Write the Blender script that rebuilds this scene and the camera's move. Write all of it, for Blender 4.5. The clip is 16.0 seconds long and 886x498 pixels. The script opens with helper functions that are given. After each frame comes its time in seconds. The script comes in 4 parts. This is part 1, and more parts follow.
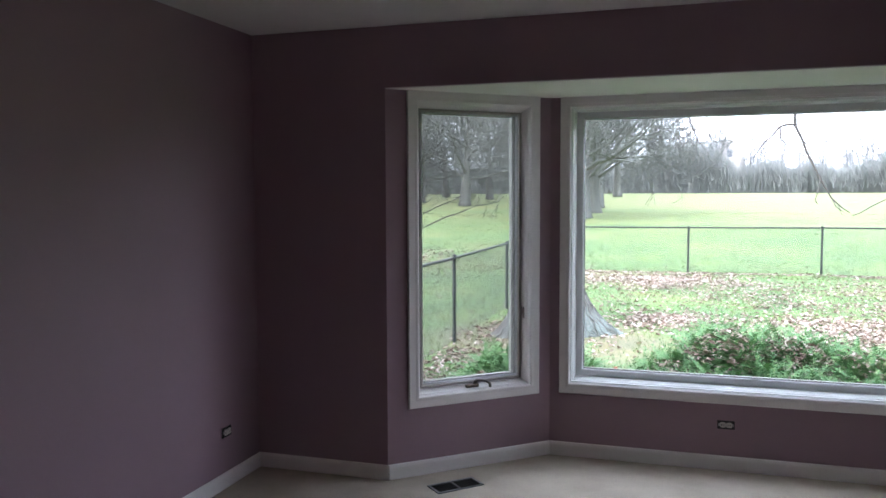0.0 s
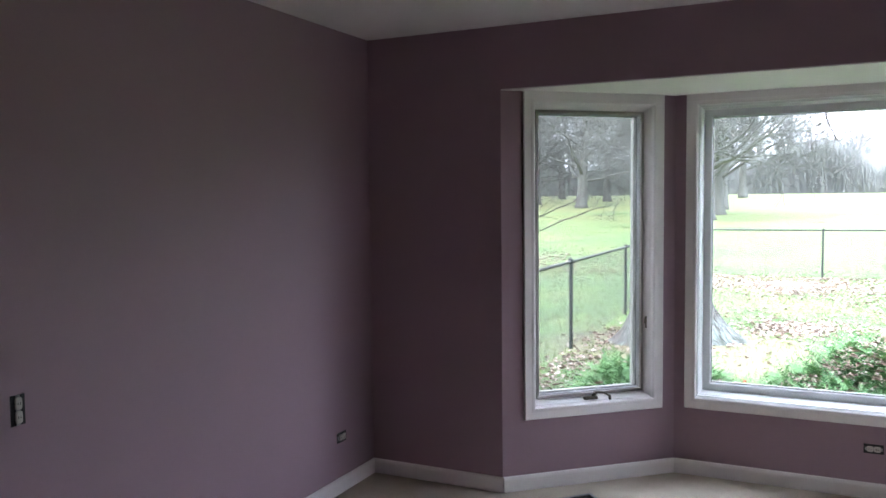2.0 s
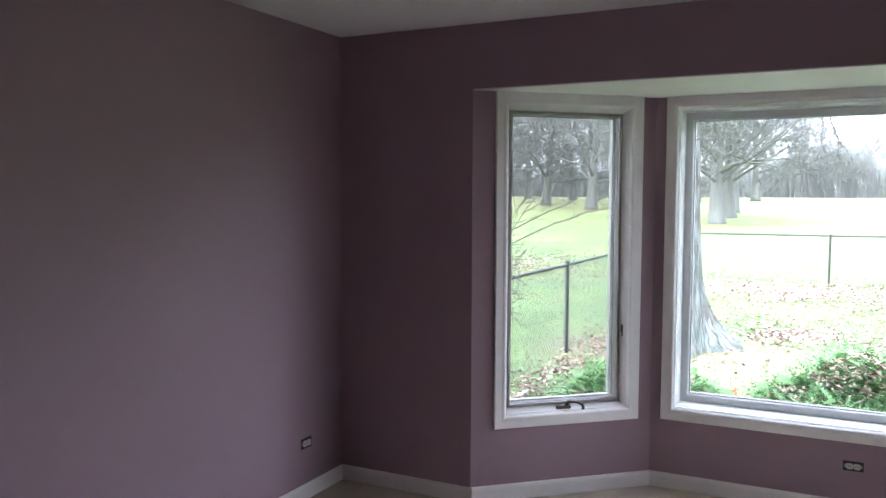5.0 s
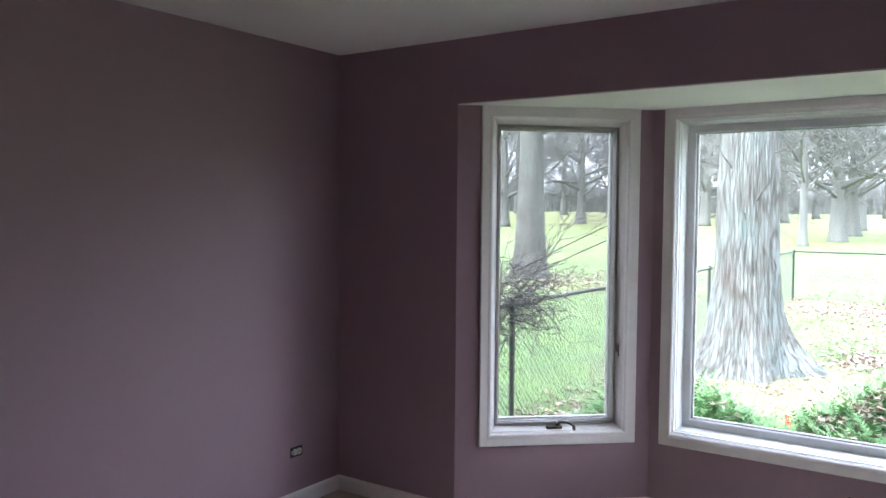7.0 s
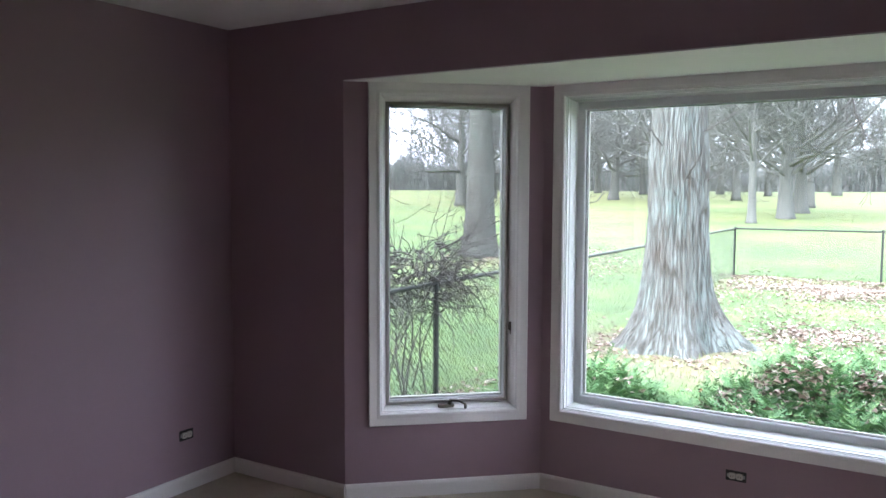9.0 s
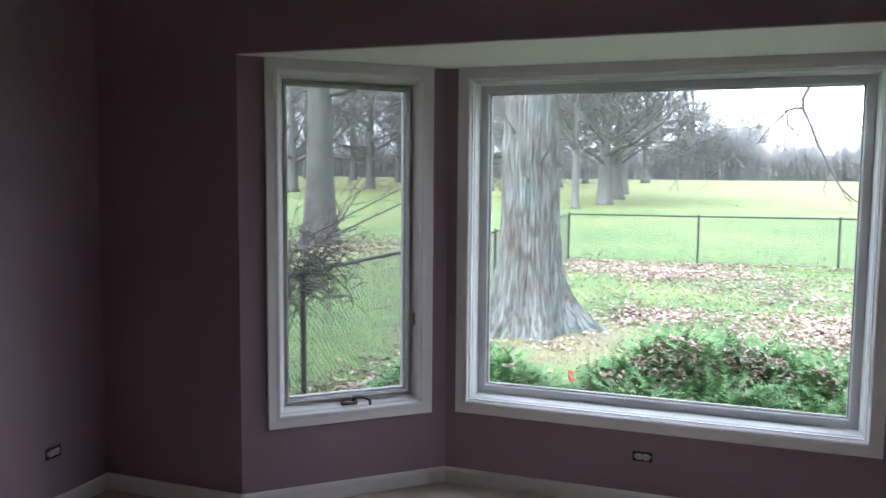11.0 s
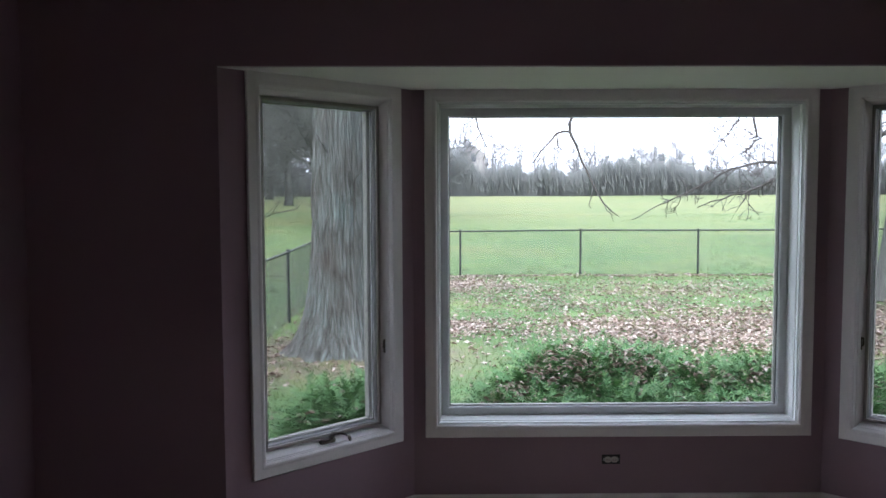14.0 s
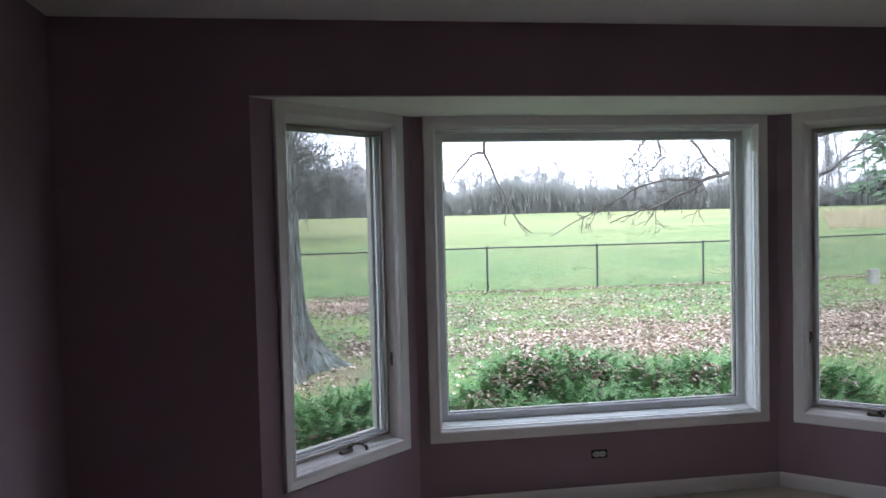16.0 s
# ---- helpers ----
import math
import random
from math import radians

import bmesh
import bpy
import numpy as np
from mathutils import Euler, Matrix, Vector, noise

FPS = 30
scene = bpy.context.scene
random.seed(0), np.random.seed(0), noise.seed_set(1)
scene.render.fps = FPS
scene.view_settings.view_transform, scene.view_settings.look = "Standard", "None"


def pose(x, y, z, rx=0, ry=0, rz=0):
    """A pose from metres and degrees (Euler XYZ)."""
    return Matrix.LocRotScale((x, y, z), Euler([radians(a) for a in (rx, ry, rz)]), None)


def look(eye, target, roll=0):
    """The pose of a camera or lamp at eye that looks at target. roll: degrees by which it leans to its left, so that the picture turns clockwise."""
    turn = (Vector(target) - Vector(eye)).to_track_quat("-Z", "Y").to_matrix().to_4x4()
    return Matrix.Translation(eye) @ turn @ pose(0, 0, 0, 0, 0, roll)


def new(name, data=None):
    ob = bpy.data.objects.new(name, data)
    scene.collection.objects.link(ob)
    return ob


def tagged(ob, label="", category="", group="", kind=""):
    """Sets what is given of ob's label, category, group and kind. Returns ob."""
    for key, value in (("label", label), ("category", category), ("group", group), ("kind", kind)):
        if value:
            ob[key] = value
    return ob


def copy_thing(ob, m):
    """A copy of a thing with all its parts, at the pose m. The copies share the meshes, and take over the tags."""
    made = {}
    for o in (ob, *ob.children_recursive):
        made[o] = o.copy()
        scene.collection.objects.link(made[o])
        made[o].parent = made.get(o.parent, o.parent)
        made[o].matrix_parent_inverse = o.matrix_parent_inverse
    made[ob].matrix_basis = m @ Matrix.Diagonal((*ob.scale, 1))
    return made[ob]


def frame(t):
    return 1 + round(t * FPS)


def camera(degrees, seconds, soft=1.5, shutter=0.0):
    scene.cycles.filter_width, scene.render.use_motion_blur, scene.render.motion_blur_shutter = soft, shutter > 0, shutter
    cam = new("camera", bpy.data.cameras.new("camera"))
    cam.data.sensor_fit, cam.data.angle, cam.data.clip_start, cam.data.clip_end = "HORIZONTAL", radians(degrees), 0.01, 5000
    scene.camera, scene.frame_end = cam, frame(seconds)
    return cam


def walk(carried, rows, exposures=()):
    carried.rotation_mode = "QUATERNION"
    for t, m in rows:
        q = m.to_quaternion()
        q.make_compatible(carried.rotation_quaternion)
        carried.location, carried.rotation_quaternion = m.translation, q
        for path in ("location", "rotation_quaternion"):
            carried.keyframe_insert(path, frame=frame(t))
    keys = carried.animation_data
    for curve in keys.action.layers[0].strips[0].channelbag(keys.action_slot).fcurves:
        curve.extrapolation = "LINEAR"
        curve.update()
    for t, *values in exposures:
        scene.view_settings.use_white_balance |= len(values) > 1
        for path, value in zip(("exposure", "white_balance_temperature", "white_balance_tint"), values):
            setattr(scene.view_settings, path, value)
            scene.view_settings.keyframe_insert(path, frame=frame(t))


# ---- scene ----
cam = camera(58.4, 16.0, soft=1.5, shutter=0.3)

PATH = [
    (0, (2.343, -3.953, 1.551), (1.748, -2.048, 1.416), -0.2),
    (0.5, (2.339, -3.953, 1.555), (1.687, -2.067, 1.415), -0.3),
    (1, (2.317, -3.962, 1.556), (1.602, -2.099, 1.417), -0.3),
    (1.5, (2.307, -3.936, 1.557), (1.508, -2.108, 1.42), -0.4),
    (2, (2.299, -3.845, 1.562), (1.435, -2.046, 1.435), -0.6),
    (2.5, (2.297, -3.721, 1.57), (1.372, -1.952, 1.448), -0.5),
    (3, (2.294, -3.664, 1.569), (1.335, -1.914, 1.443), -0.1),
    (3.5, (2.292, -3.672, 1.566), (1.429, -1.873, 1.432), 0.4),
    (6, (2.698, -3.584, 1.59), (1.716, -1.846, 1.476), -0.3),
    (6.5, (2.855, -3.434, 1.593), (1.776, -1.753, 1.491), -0.3),
    (7, (3.0, -3.327, 1.578), (1.866, -1.682, 1.485), 0.5),
    (7.5, (3.164, -3.269, 1.585), (1.977, -1.662, 1.486), -0.2),
    (8, (3.279, -3.217, 1.579), (2.127, -1.586, 1.465), -0.1),
    (8.2, (3.299, -3.193, 1.576), (2.188, -1.534, 1.454), -0.1),
    (10.3, (3.115, -2.992, 1.572), (2.126, -1.261, 1.41), 0.7),
    (10.5, (3.055, -3.029, 1.57), (2.143, -1.256, 1.41), 1.0),
    (11, (2.873, -3.093, 1.569), (2.209, -1.215, 1.393), 0.5),
    (11.5, (2.667, -3.06, 1.559), (2.143, -1.139, 1.373), 1.0),
    (12, (2.465, -3.037, 1.571), (2.084, -1.082, 1.385), 0.1),
    (12.5, (2.246, -3.09, 1.57), (2.033, -1.109, 1.392), -0.1),
    (13, (2.031, -3.158, 1.578), (1.993, -1.166, 1.406), -0.4),
    (13.5, (1.838, -3.175, 1.577), (1.854, -1.181, 1.429), 0.1),
    (14, (1.671, -3.243, 1.588), (1.688, -1.247, 1.458), -0.2),
    (14.5, (1.492, -3.386, 1.585), (1.598, -1.392, 1.461), -0.9),
    (15, (1.342, -3.452, 1.579), (1.491, -1.461, 1.462), -1.1),
    (15.5, (1.194, -3.45, 1.585), (1.416, -1.465, 1.485), -1.2),
    (16, (1.079, -3.457, 1.587), (1.379, -1.482, 1.506), -1.4),
]
EXPOSURES = [(0, 2.94, 5900, 16), (1.5, 3.35, 5900, 16), (2.5, 3.8, 5900, 16), (3.5, 3.92, 5900, 16), (6, 3.65, 5900, 16), (7, 3.72, 5900, 16), (8.2, 3.54, 5900, 16), (10.3, 3.02, 5900, 16), (11, 2.9, 5900, 16), (12.5, 2.42, 5900, 16), (14.5, 2.19, 5900, 16), (16, 2.44, 5900, 16)]
walk(cam, [(t, look(eye, target, roll)) for t, eye, target, roll in PATH], EXPOSURES)

# ---- world and sun ----
world = bpy.data.worlds.new("world")
scene.world = world
world.use_nodes = True
wn = world.node_tree.nodes
wl = world.node_tree.links
sky = wn.new("ShaderNodeTexSky")
sky.sky_type = "NISHITA"
sky.sun_disc = False
sky.sun_elevation = radians(38)
sky.sun_rotation = radians(205)
sky.air_density, sky.dust_density, sky.ozone_density = 1.0, 4.0, 1.0
pale = wn.new("ShaderNodeHueSaturation")
pale.inputs["Saturation"].default_value = 0.30
wl.new(sky.outputs[0], pale.inputs["Color"])
deck = wn.new("ShaderNodeMix")
deck.data_type = "RGBA"
deck.inputs[0].default_value = 0.75
deck.inputs[7].default_value = (6.1, 6.6, 7.3, 1)
wl.new(pale.outputs[0], deck.inputs[6])
wl.new(deck.outputs[2], wn["Background"].inputs["Color"])
wn["Background"].inputs["Strength"].default_value = 0.15
sun = new("sun", bpy.data.lights.new("sun", "SUN"))
sun.data.energy, sun.data.angle, sun.data.color = 0.5, radians(40), (1.0, 0.96, 0.90)
sun.matrix_world = look((0, 0, 0), (0.42, 0.72, -0.75))


# ---- materials ----
def nodes_of(name):
    m = bpy.data.materials.new(name)
    m.use_nodes = True
    return m, m.node_tree.nodes, m.node_tree.links


def noise_node(n, l, scale, detail=4.0, rough=0.55, stretch=None):
    tc = n.new("ShaderNodeTexCoord")
    tex = n.new("ShaderNodeTexNoise")
    tex.inputs["Scale"].default_value = scale
    tex.inputs["Detail"].default_value = detail
    tex.inputs["Roughness"].default_value = rough
    if stretch:
        mp = n.new("ShaderNodeMapping")
        mp.inputs["Scale"].default_value = stretch
        l.new(tc.outputs["Object"], mp.inputs["Vector"])
        l.new(mp.outputs[0], tex.inputs["Vector"])
    else:
        l.new(tc.outputs["Object"], tex.inputs["Vector"])
    return tex


def ramp_node(n, l, source, stops):
    r = n.new("ShaderNodeValToRGB")
    e = r.color_ramp.elements
    while len(e) < len(stops):
        e.new(0.5)
    for i, (p, c) in enumerate(stops):
        e[i].position, e[i].color = p, (*c, 1)
    l.new(source, r.inputs["Fac"])
    return r


def mix_node(n, l, mode, fac, a, b):
    x = n.new("ShaderNodeMix")
    x.data_type, x.blend_type = "RGBA", mode
    if isinstance(fac, float):
        x.inputs[0].default_value = fac
    else:
        l.new(fac, x.inputs[0])
    l.new(a, x.inputs[6])
    l.new(b, x.inputs[7])
    return x.outputs[2]


def surface(name, dark, light, rough=0.6, fine=60.0, coarse=2.0, bump=0.1, depth=0.002, metal=0.0, stretch=None, spread=(0.3, 0.7), wear=0.25, random_shift=0.0, island=False):
    """A painted, woven, grown or metal surface with variation at two scales."""
    m, n, l = nodes_of(name)
    b = n["Principled BSDF"]
    small = noise_node(n, l, fine, 5.0, 0.6, stretch)
    big = noise_node(n, l, coarse, 3.0, 0.55, stretch)
    col = ramp_node(n, l, big.outputs["Fac"], [(spread[0], dark), (spread[1], light)]).outputs[0]
    grain = ramp_node(n, l, small.outputs["Fac"], [(0.3, (1 - wear,) * 3), (0.7, (1.0,) * 3)]).outputs[0]
    col = mix_node(n, l, "MULTIPLY", 1.0, col, grain)
    if random_shift:
        src = n.new("ShaderNodeNewGeometry").outputs["Random Per Island"] if island else n.new("ShaderNodeObjectInfo").outputs["Random"]
        tone = ramp_node(n, l, src, [(0.0, (1 - random_shift,) * 3), (1.0, (1.0,) * 3)]).outputs[0]
        col = mix_node(n, l, "MULTIPLY", 1.0, col, tone)
    l.new(col, b.inputs["Base Color"])
    rr = n.new("ShaderNodeMapRange")
    rr.inputs["To Min"].default_value, rr.inputs["To Max"].default_value = max(rough - 0.08, 0.02), min(rough + 0.08, 1)
    l.new(big.outputs["Fac"], rr.inputs["Value"])
    l.new(rr.outputs[0], b.inputs["Roughness"])
    b.inputs["Metallic"].default_value = metal
    if bump:
        bp = n.new("ShaderNodeBump")
        bp.inputs["Strength"].default_value, bp.inputs["Distance"].default_value = bump, depth
        l.new(small.outputs["Fac"], bp.inputs["Height"])
        l.new(bp.outputs[0], b.inputs["Normal"])
    return m


def pane_material(name, clear):
    """Clear glass: straight through, with a mirror share by angle."""
    m, n, l = nodes_of(name)
    n.remove(n["Principled BSDF"])
    tr, gl, fr, mx = n.new("ShaderNodeBsdfTransparent"), n.new("ShaderNodeBsdfGlossy"), n.new("ShaderNodeLayerWeight"), n.new("ShaderNodeMixShader")
    tr.inputs["Color"].default_value = (*clear, 1)
    gl.inputs["Roughness"].default_value = 0.02
    fr.inputs["Blend"].default_value = 0.5
    steep = n.new("ShaderNodeMath")
    steep.operation = "POWER"
    steep.inputs[1].default_value = 4.0
    share = n.new("ShaderNodeMapRange")
    share.inputs["To Min"].default_value, share.inputs["To Max"].default_value = 0.035, 0.75
    l.new(fr.outputs["Facing"], steep.inputs[0])
    l.new(steep.outputs[0], share.inputs["Value"])
    l.new(share.outputs[0], mx.inputs[0])
    l.new(tr.outputs[0], mx.inputs[1])
    l.new(gl.outputs[0], mx.inputs[2])
    l.new(mx.outputs[0], n["Material Output"].inputs["Surface"])
    return m


def screen_material(name, open_share):
    """A woven insect screen, too fine to be told apart: part open, part grey thread."""
    m, n, l = nodes_of(name)
    b = n["Principled BSDF"]
    b.inputs["Base Color"].default_value = (0.10, 0.10, 0.105, 1)
    b.inputs["Roughness"].default_value = 0.6
    tr, mx = n.new("ShaderNodeBsdfTransparent"), n.new("ShaderNodeMixShader")
    tr.inputs["Color"].default_value = (open_share + 0.05, open_share + 0.05, open_share + 0.05, 1)
    tex = noise_node(n, l, 3.0, 2.0)
    rr = n.new("ShaderNodeMapRange")
    rr.inputs["To Min"].default_value, rr.inputs["To Max"].default_value = 0.05, 0.09
    l.new(tex.outputs["Fac"], rr.inputs["Value"])
    l.new(rr.outputs[0], mx.inputs[0])
    l.new(tr.outputs[0], mx.inputs[1])
    l.new(b.outputs[0], mx.inputs[2])
    l.new(mx.outputs[0], n["Material Output"].inputs["Surface"])
    return m


def lawn_material(name):
    m, n, l = nodes_of(name)
    b = n["Principled BSDF"]
    a = noise_node(n, l, 0.22, 5.0, 0.6)
    c = noise_node(n, l, 1.3, 9.0, 0.78)
    d = noise_node(n, l, 45.0, 3.0, 0.6)
    col = ramp_node(n, l, a.outputs["Fac"], [(0.30, (0.064, 0.137, 0.036)), (0.50, (0.102, 0.170, 0.048)), (0.70, (0.180, 0.193, 0.073))]).outputs[0]
    pos = n.new("ShaderNodeNewGeometry")
    sep = n.new("ShaderNodeSeparateXYZ")
    l.new(pos.outputs["Position"], sep.inputs[0])
    far = n.new("ShaderNodeMapRange")
    far.inputs["From Min"].default_value, far.inputs["From Max"].default_value = 20.0, 70.0
    far.inputs["To Max"].default_value = 0.85
    l.new(sep.outputs["Y"], far.inputs["Value"])
    patch = noise_node(n, l, 0.09, 4.0, 0.6, (0.5, 1.6, 1.0))
    blend = n.new("ShaderNodeMath")
    blend.operation = "MULTIPLY"
    pr = n.new("ShaderNodeMapRange")
    pr.inputs["From Min"].default_value, pr.inputs["From Max"].default_value = 0.30, 0.60
    l.new(patch.outputs["Fac"], pr.inputs["Value"])
    l.new(far.outputs[0], blend.inputs[0])
    l.new(pr.outputs[0], blend.inputs[1])
    hay = n.new("ShaderNodeRGB")
    hay.outputs[0].default_value = (0.240, 0.235, 0.093, 1)
    col = mix_node(n, l, "MIX", blend.outputs[0], col, hay.outputs[0])
    foot = n.new("ShaderNodeVectorMath")
    foot.operation = "DISTANCE"
    foot.inputs[1].default_value = (0.5, 7.1, -0.5)
    l.new(pos.outputs["Position"], foot.inputs[0])
    edge = n.new("ShaderNodeMath")
    edge.operation = "MULTIPLY_ADD"
    edge.inputs[1].default_value = 2.4
    l.new(c.outputs["Fac"], edge.inputs[0])
    l.new(foot.outputs["Value"], edge.inputs[2])
    bare = n.new("ShaderNodeMapRange")
    bare.inputs["From Min"].default_value, bare.inputs["From Max"].default_value = 3.3, 2.5
    bare.inputs["To Max"].default_value = 0.8
    l.new(edge.outputs[0], bare.inputs["Value"])
    earth = n.new("ShaderNodeRGB")
    earth.outputs[0].default_value = (0.20, 0.165, 0.105, 1)
    col = mix_node(n, l, "MIX", bare.outputs[0], col, earth.outputs[0])
    thin = ramp_node(n, l, c.outputs["Fac"], [(0.34, (0.55, 0.64, 0.55)), (0.50, (1.0, 1.0, 1.0)), (0.64, (1.35, 1.22, 1.0))]).outputs[0]
    blade = ramp_node(n, l, d.outputs["Fac"], [(0.3, (0.55,) * 3), (0.7, (1.15,) * 3)]).outputs[0]
    col = mix_node(n, l, "MULTIPLY", 1.0, col, thin)
    col = mix_node(n, l, "MULTIPLY", 1.0, col, blade)
    l.new(col, b.inputs["Base Color"])
    b.inputs["Roughness"].default_value = 0.9
    bp = n.new("ShaderNodeBump")
    bp.inputs["Strength"].default_value, bp.inputs["Distance"].default_value = 0.6, 0.03
    l.new(d.outputs["Fac"], bp.inputs["Height"])
    l.new(bp.outputs[0], b.inputs["Normal"])
    return m


def leaf_material(name, stops, rough=0.7):
    """Leaves or needles whose colour differs from one to the next."""
    m, n, l = nodes_of(name)
    b = n["Principled BSDF"]
    g = n.new("ShaderNodeNewGeometry")
    col = ramp_node(n, l, g.outputs["Random Per Island"], stops).outputs[0]
    t = noise_node(n, l, 1.3, 3.0)
    tone = ramp_node(n, l, t.outputs["Fac"], [(0.3, (0.75,) * 3), (0.7, (1.1,) * 3)]).outputs[0]
    l.new(mix_node(n, l, "MULTIPLY", 1.0, col, tone), b.inputs["Base Color"])
    b.inputs["Roughness"].default_value = rough
    return m


WALL = surface("mauve_wall_paint", (0.288, 0.191, 0.229), (0.312, 0.209, 0.250), 0.55, 220.0, 1.4, 0.25, 0.0012, wear=0.05)
CEILING = surface("white_ceiling_paint", (0.73, 0.68, 0.69), (0.79, 0.74, 0.75), 0.8, 160.0, 1.1, 0.3, 0.0015, wear=0.06)
TRIM = surface("white_gloss_trim_paint", (0.77, 0.725, 0.725), (0.82, 0.775, 0.775), 0.32, 90.0, 2.5, 0.06, 0.0008, wear=0.05)
# Jamb white set above the trim white; the extra brightness imitates sky light.
JAMB = surface("sky_brightened_jamb_white", (0.83, 0.83, 0.82), (0.88, 0.88, 0.87), 0.15, 90.0, 2.5, 0.03, 0.0006, wear=0.03)
SASH = surface("grey_white_sash_paint", (0.64, 0.64, 0.645), (0.72, 0.72, 0.725), 0.35, 90.0, 2.5, 0.05, 0.0008, wear=0.06)
TAUPE = surface("taupe_screen_frame", (0.34, 0.31, 0.285), (0.40, 0.37, 0.345), 0.4, 120.0, 3.0, 0.05, 0.0005, wear=0.08)
SEAL = surface("black_rubber_seal", (0.045, 0.045, 0.045), (0.07, 0.07, 0.07), 0.6, 120.0, 4.0, 0.0)
# Assumed colour for the unseen south wall, chosen to reflect warm fill light.
CREAM = surface("cream_bounce_paint", (0.78, 0.61, 0.51), (0.83, 0.66, 0.56), 0.6, 220.0, 1.4, 0.2, 0.0012, wear=0.05)
FLOOR = surface("pale_beige_floor", (0.50, 0.42, 0.335), (0.65, 0.56, 0.46), 0.85, 130.0, 3.2, 0.5, 0.004, wear=0.22, spread=(0.32, 0.68))
BRONZE = surface("dark_bronze_metal", (0.13, 0.105, 0.09), (0.21, 0.18, 0.155), 0.42, 150.0, 12.0, 0.05, 0.0004, metal=0.7)
STEEL = surface("dull_steel", (0.30, 0.30, 0.31), (0.42, 0.42, 0.43), 0.4, 150.0, 10.0, 0.05, 0.0004, metal=0.9)
DUCT = surface("dark_duct_metal", (0.03, 0.028, 0.026), (0.06, 0.055, 0.05), 0.6, 90.0, 6.0, 0.1, 0.001, metal=0.3)
PLASTIC = surface("white_receptacle_plastic", (0.46, 0.43, 0.40), (0.54, 0.51, 0.47), 0.35, 200.0, 20.0, 0.0, wear=0.04)
BOX = surface("dark_electrical_box", (0.015, 0.015, 0.018), (0.03, 0.03, 0.034), 0.7, 90.0, 10.0, 0.0)
SIDING = surface("outer_wall_siding", (0.42, 0.40, 0.36), (0.50, 0.48, 0.44), 0.7, 60.0, 1.5, 0.1, 0.002)
GLASS = pane_material("window_glass", (0.96, 0.975, 0.965))
SCREEN = screen_material("insect_screen_weave", 0.80)
LAWN = lawn_material("lawn")


def bark_material(name, scale, dark, light, unrolled=False):
    """Long upright plates with dark furrows between them and some grey-green bloom."""
    m, n, l = nodes_of(name)
    b = n["Principled BSDF"]
    warp = noise_node(n, l, scale * 0.16, 3.0, 0.55, (1.0, 1.0, 0.45))
    tc, mp = n.new("ShaderNodeTexCoord"), n.new("ShaderNodeMapping")
    mp.inputs["Scale"].default_value = (1.0, 1.0, 0.055)
    add = n.new("ShaderNodeVectorMath")
    add.operation = "MULTIPLY_ADD"
    add.inputs[1].default_value = (0.09, 0.09, 0.0)
    l.new(warp.outputs["Color"], add.inputs[0])
    l.new(tc.outputs["UV" if unrolled else "Object"], mp.inputs["Vector"])
    if unrolled:
        mp.inputs["Scale"].default_value = (1.0, 0.050, 1.0)
        add.inputs[1].default_value = (0.07, 0.012, 0.0)
    l.new(mp.outputs[0], add.inputs[2])
    furrows = [(0.0, (0.40, 0.38, 0.36)), (0.12, (0.72, 0.71, 0.70)), (0.35, (1.0, 1.0, 1.0))]
    if unrolled:
        furrows = [(0.0, (0.34, 0.30, 0.27)), (0.06, (0.60, 0.57, 0.54)), (0.18, (0.93, 0.93, 0.93)), (0.45, (1.08, 1.09, 1.09))]
    plates = n.new("ShaderNodeTexVoronoi")
    plates.feature = "DISTANCE_TO_EDGE"
    plates.inputs["Scale"].default_value = scale
    l.new(add.outputs[0], plates.inputs["Vector"])
    fur = ramp_node(n, l, plates.outputs["Distance"], furrows).outputs[0]
    big = noise_node(n, l, 1.4, 4.0, 0.6)
    col = ramp_node(n, l, big.outputs["Fac"], [(0.30, dark), (0.55, light), (0.75, (light[0] * 0.80, light[1] * 0.98, light[2] * 0.95))]).outputs[0]
    fine = noise_node(n, l, scale * 2.2, 4.0, 0.6, (1.0, 1.0, 0.05))
    shades = [(0.3, (0.7,) * 3), (0.7, (1.08,) * 3)]
    if unrolled:
        strip = n.new("ShaderNodeMapping")
        strip.inputs["Scale"].default_value = (1.0, 0.11, 1.0)
        l.new(tc.outputs["UV"], strip.inputs["Vector"])
        l.new(strip.outputs[0], fine.inputs["Vector"])
        fine.inputs["Scale"].default_value = 55.0
        fine.inputs["Detail"].default_value = 6.0
        fine.inputs["Roughness"].default_value = 0.68
        shades = [(0.36, (0.40, 0.36, 0.33)), (0.47, (0.78, 0.75, 0.73)), (0.56, (1.02, 1.02, 1.02)), (0.72, (1.15, 1.17, 1.16))]
    grain = ramp_node(n, l, fine.outputs["Fac"], shades).outputs[0]
    col = mix_node(n, l, "MULTIPLY", 1.0, col, fur)
    col = mix_node(n, l, "MULTIPLY", 1.0, col, grain)
    l.new(col, b.inputs["Base Color"])
    b.inputs["Roughness"].default_value = 0.9
    bp = n.new("ShaderNodeBump")
    bp.inputs["Strength"].default_value, bp.inputs["Distance"].default_value = 1.0, 0.012 if unrolled else 0.03
    l.new(fur, bp.inputs["Height"])
    l.new(bp.outputs[0], b.inputs["Normal"])
    return m


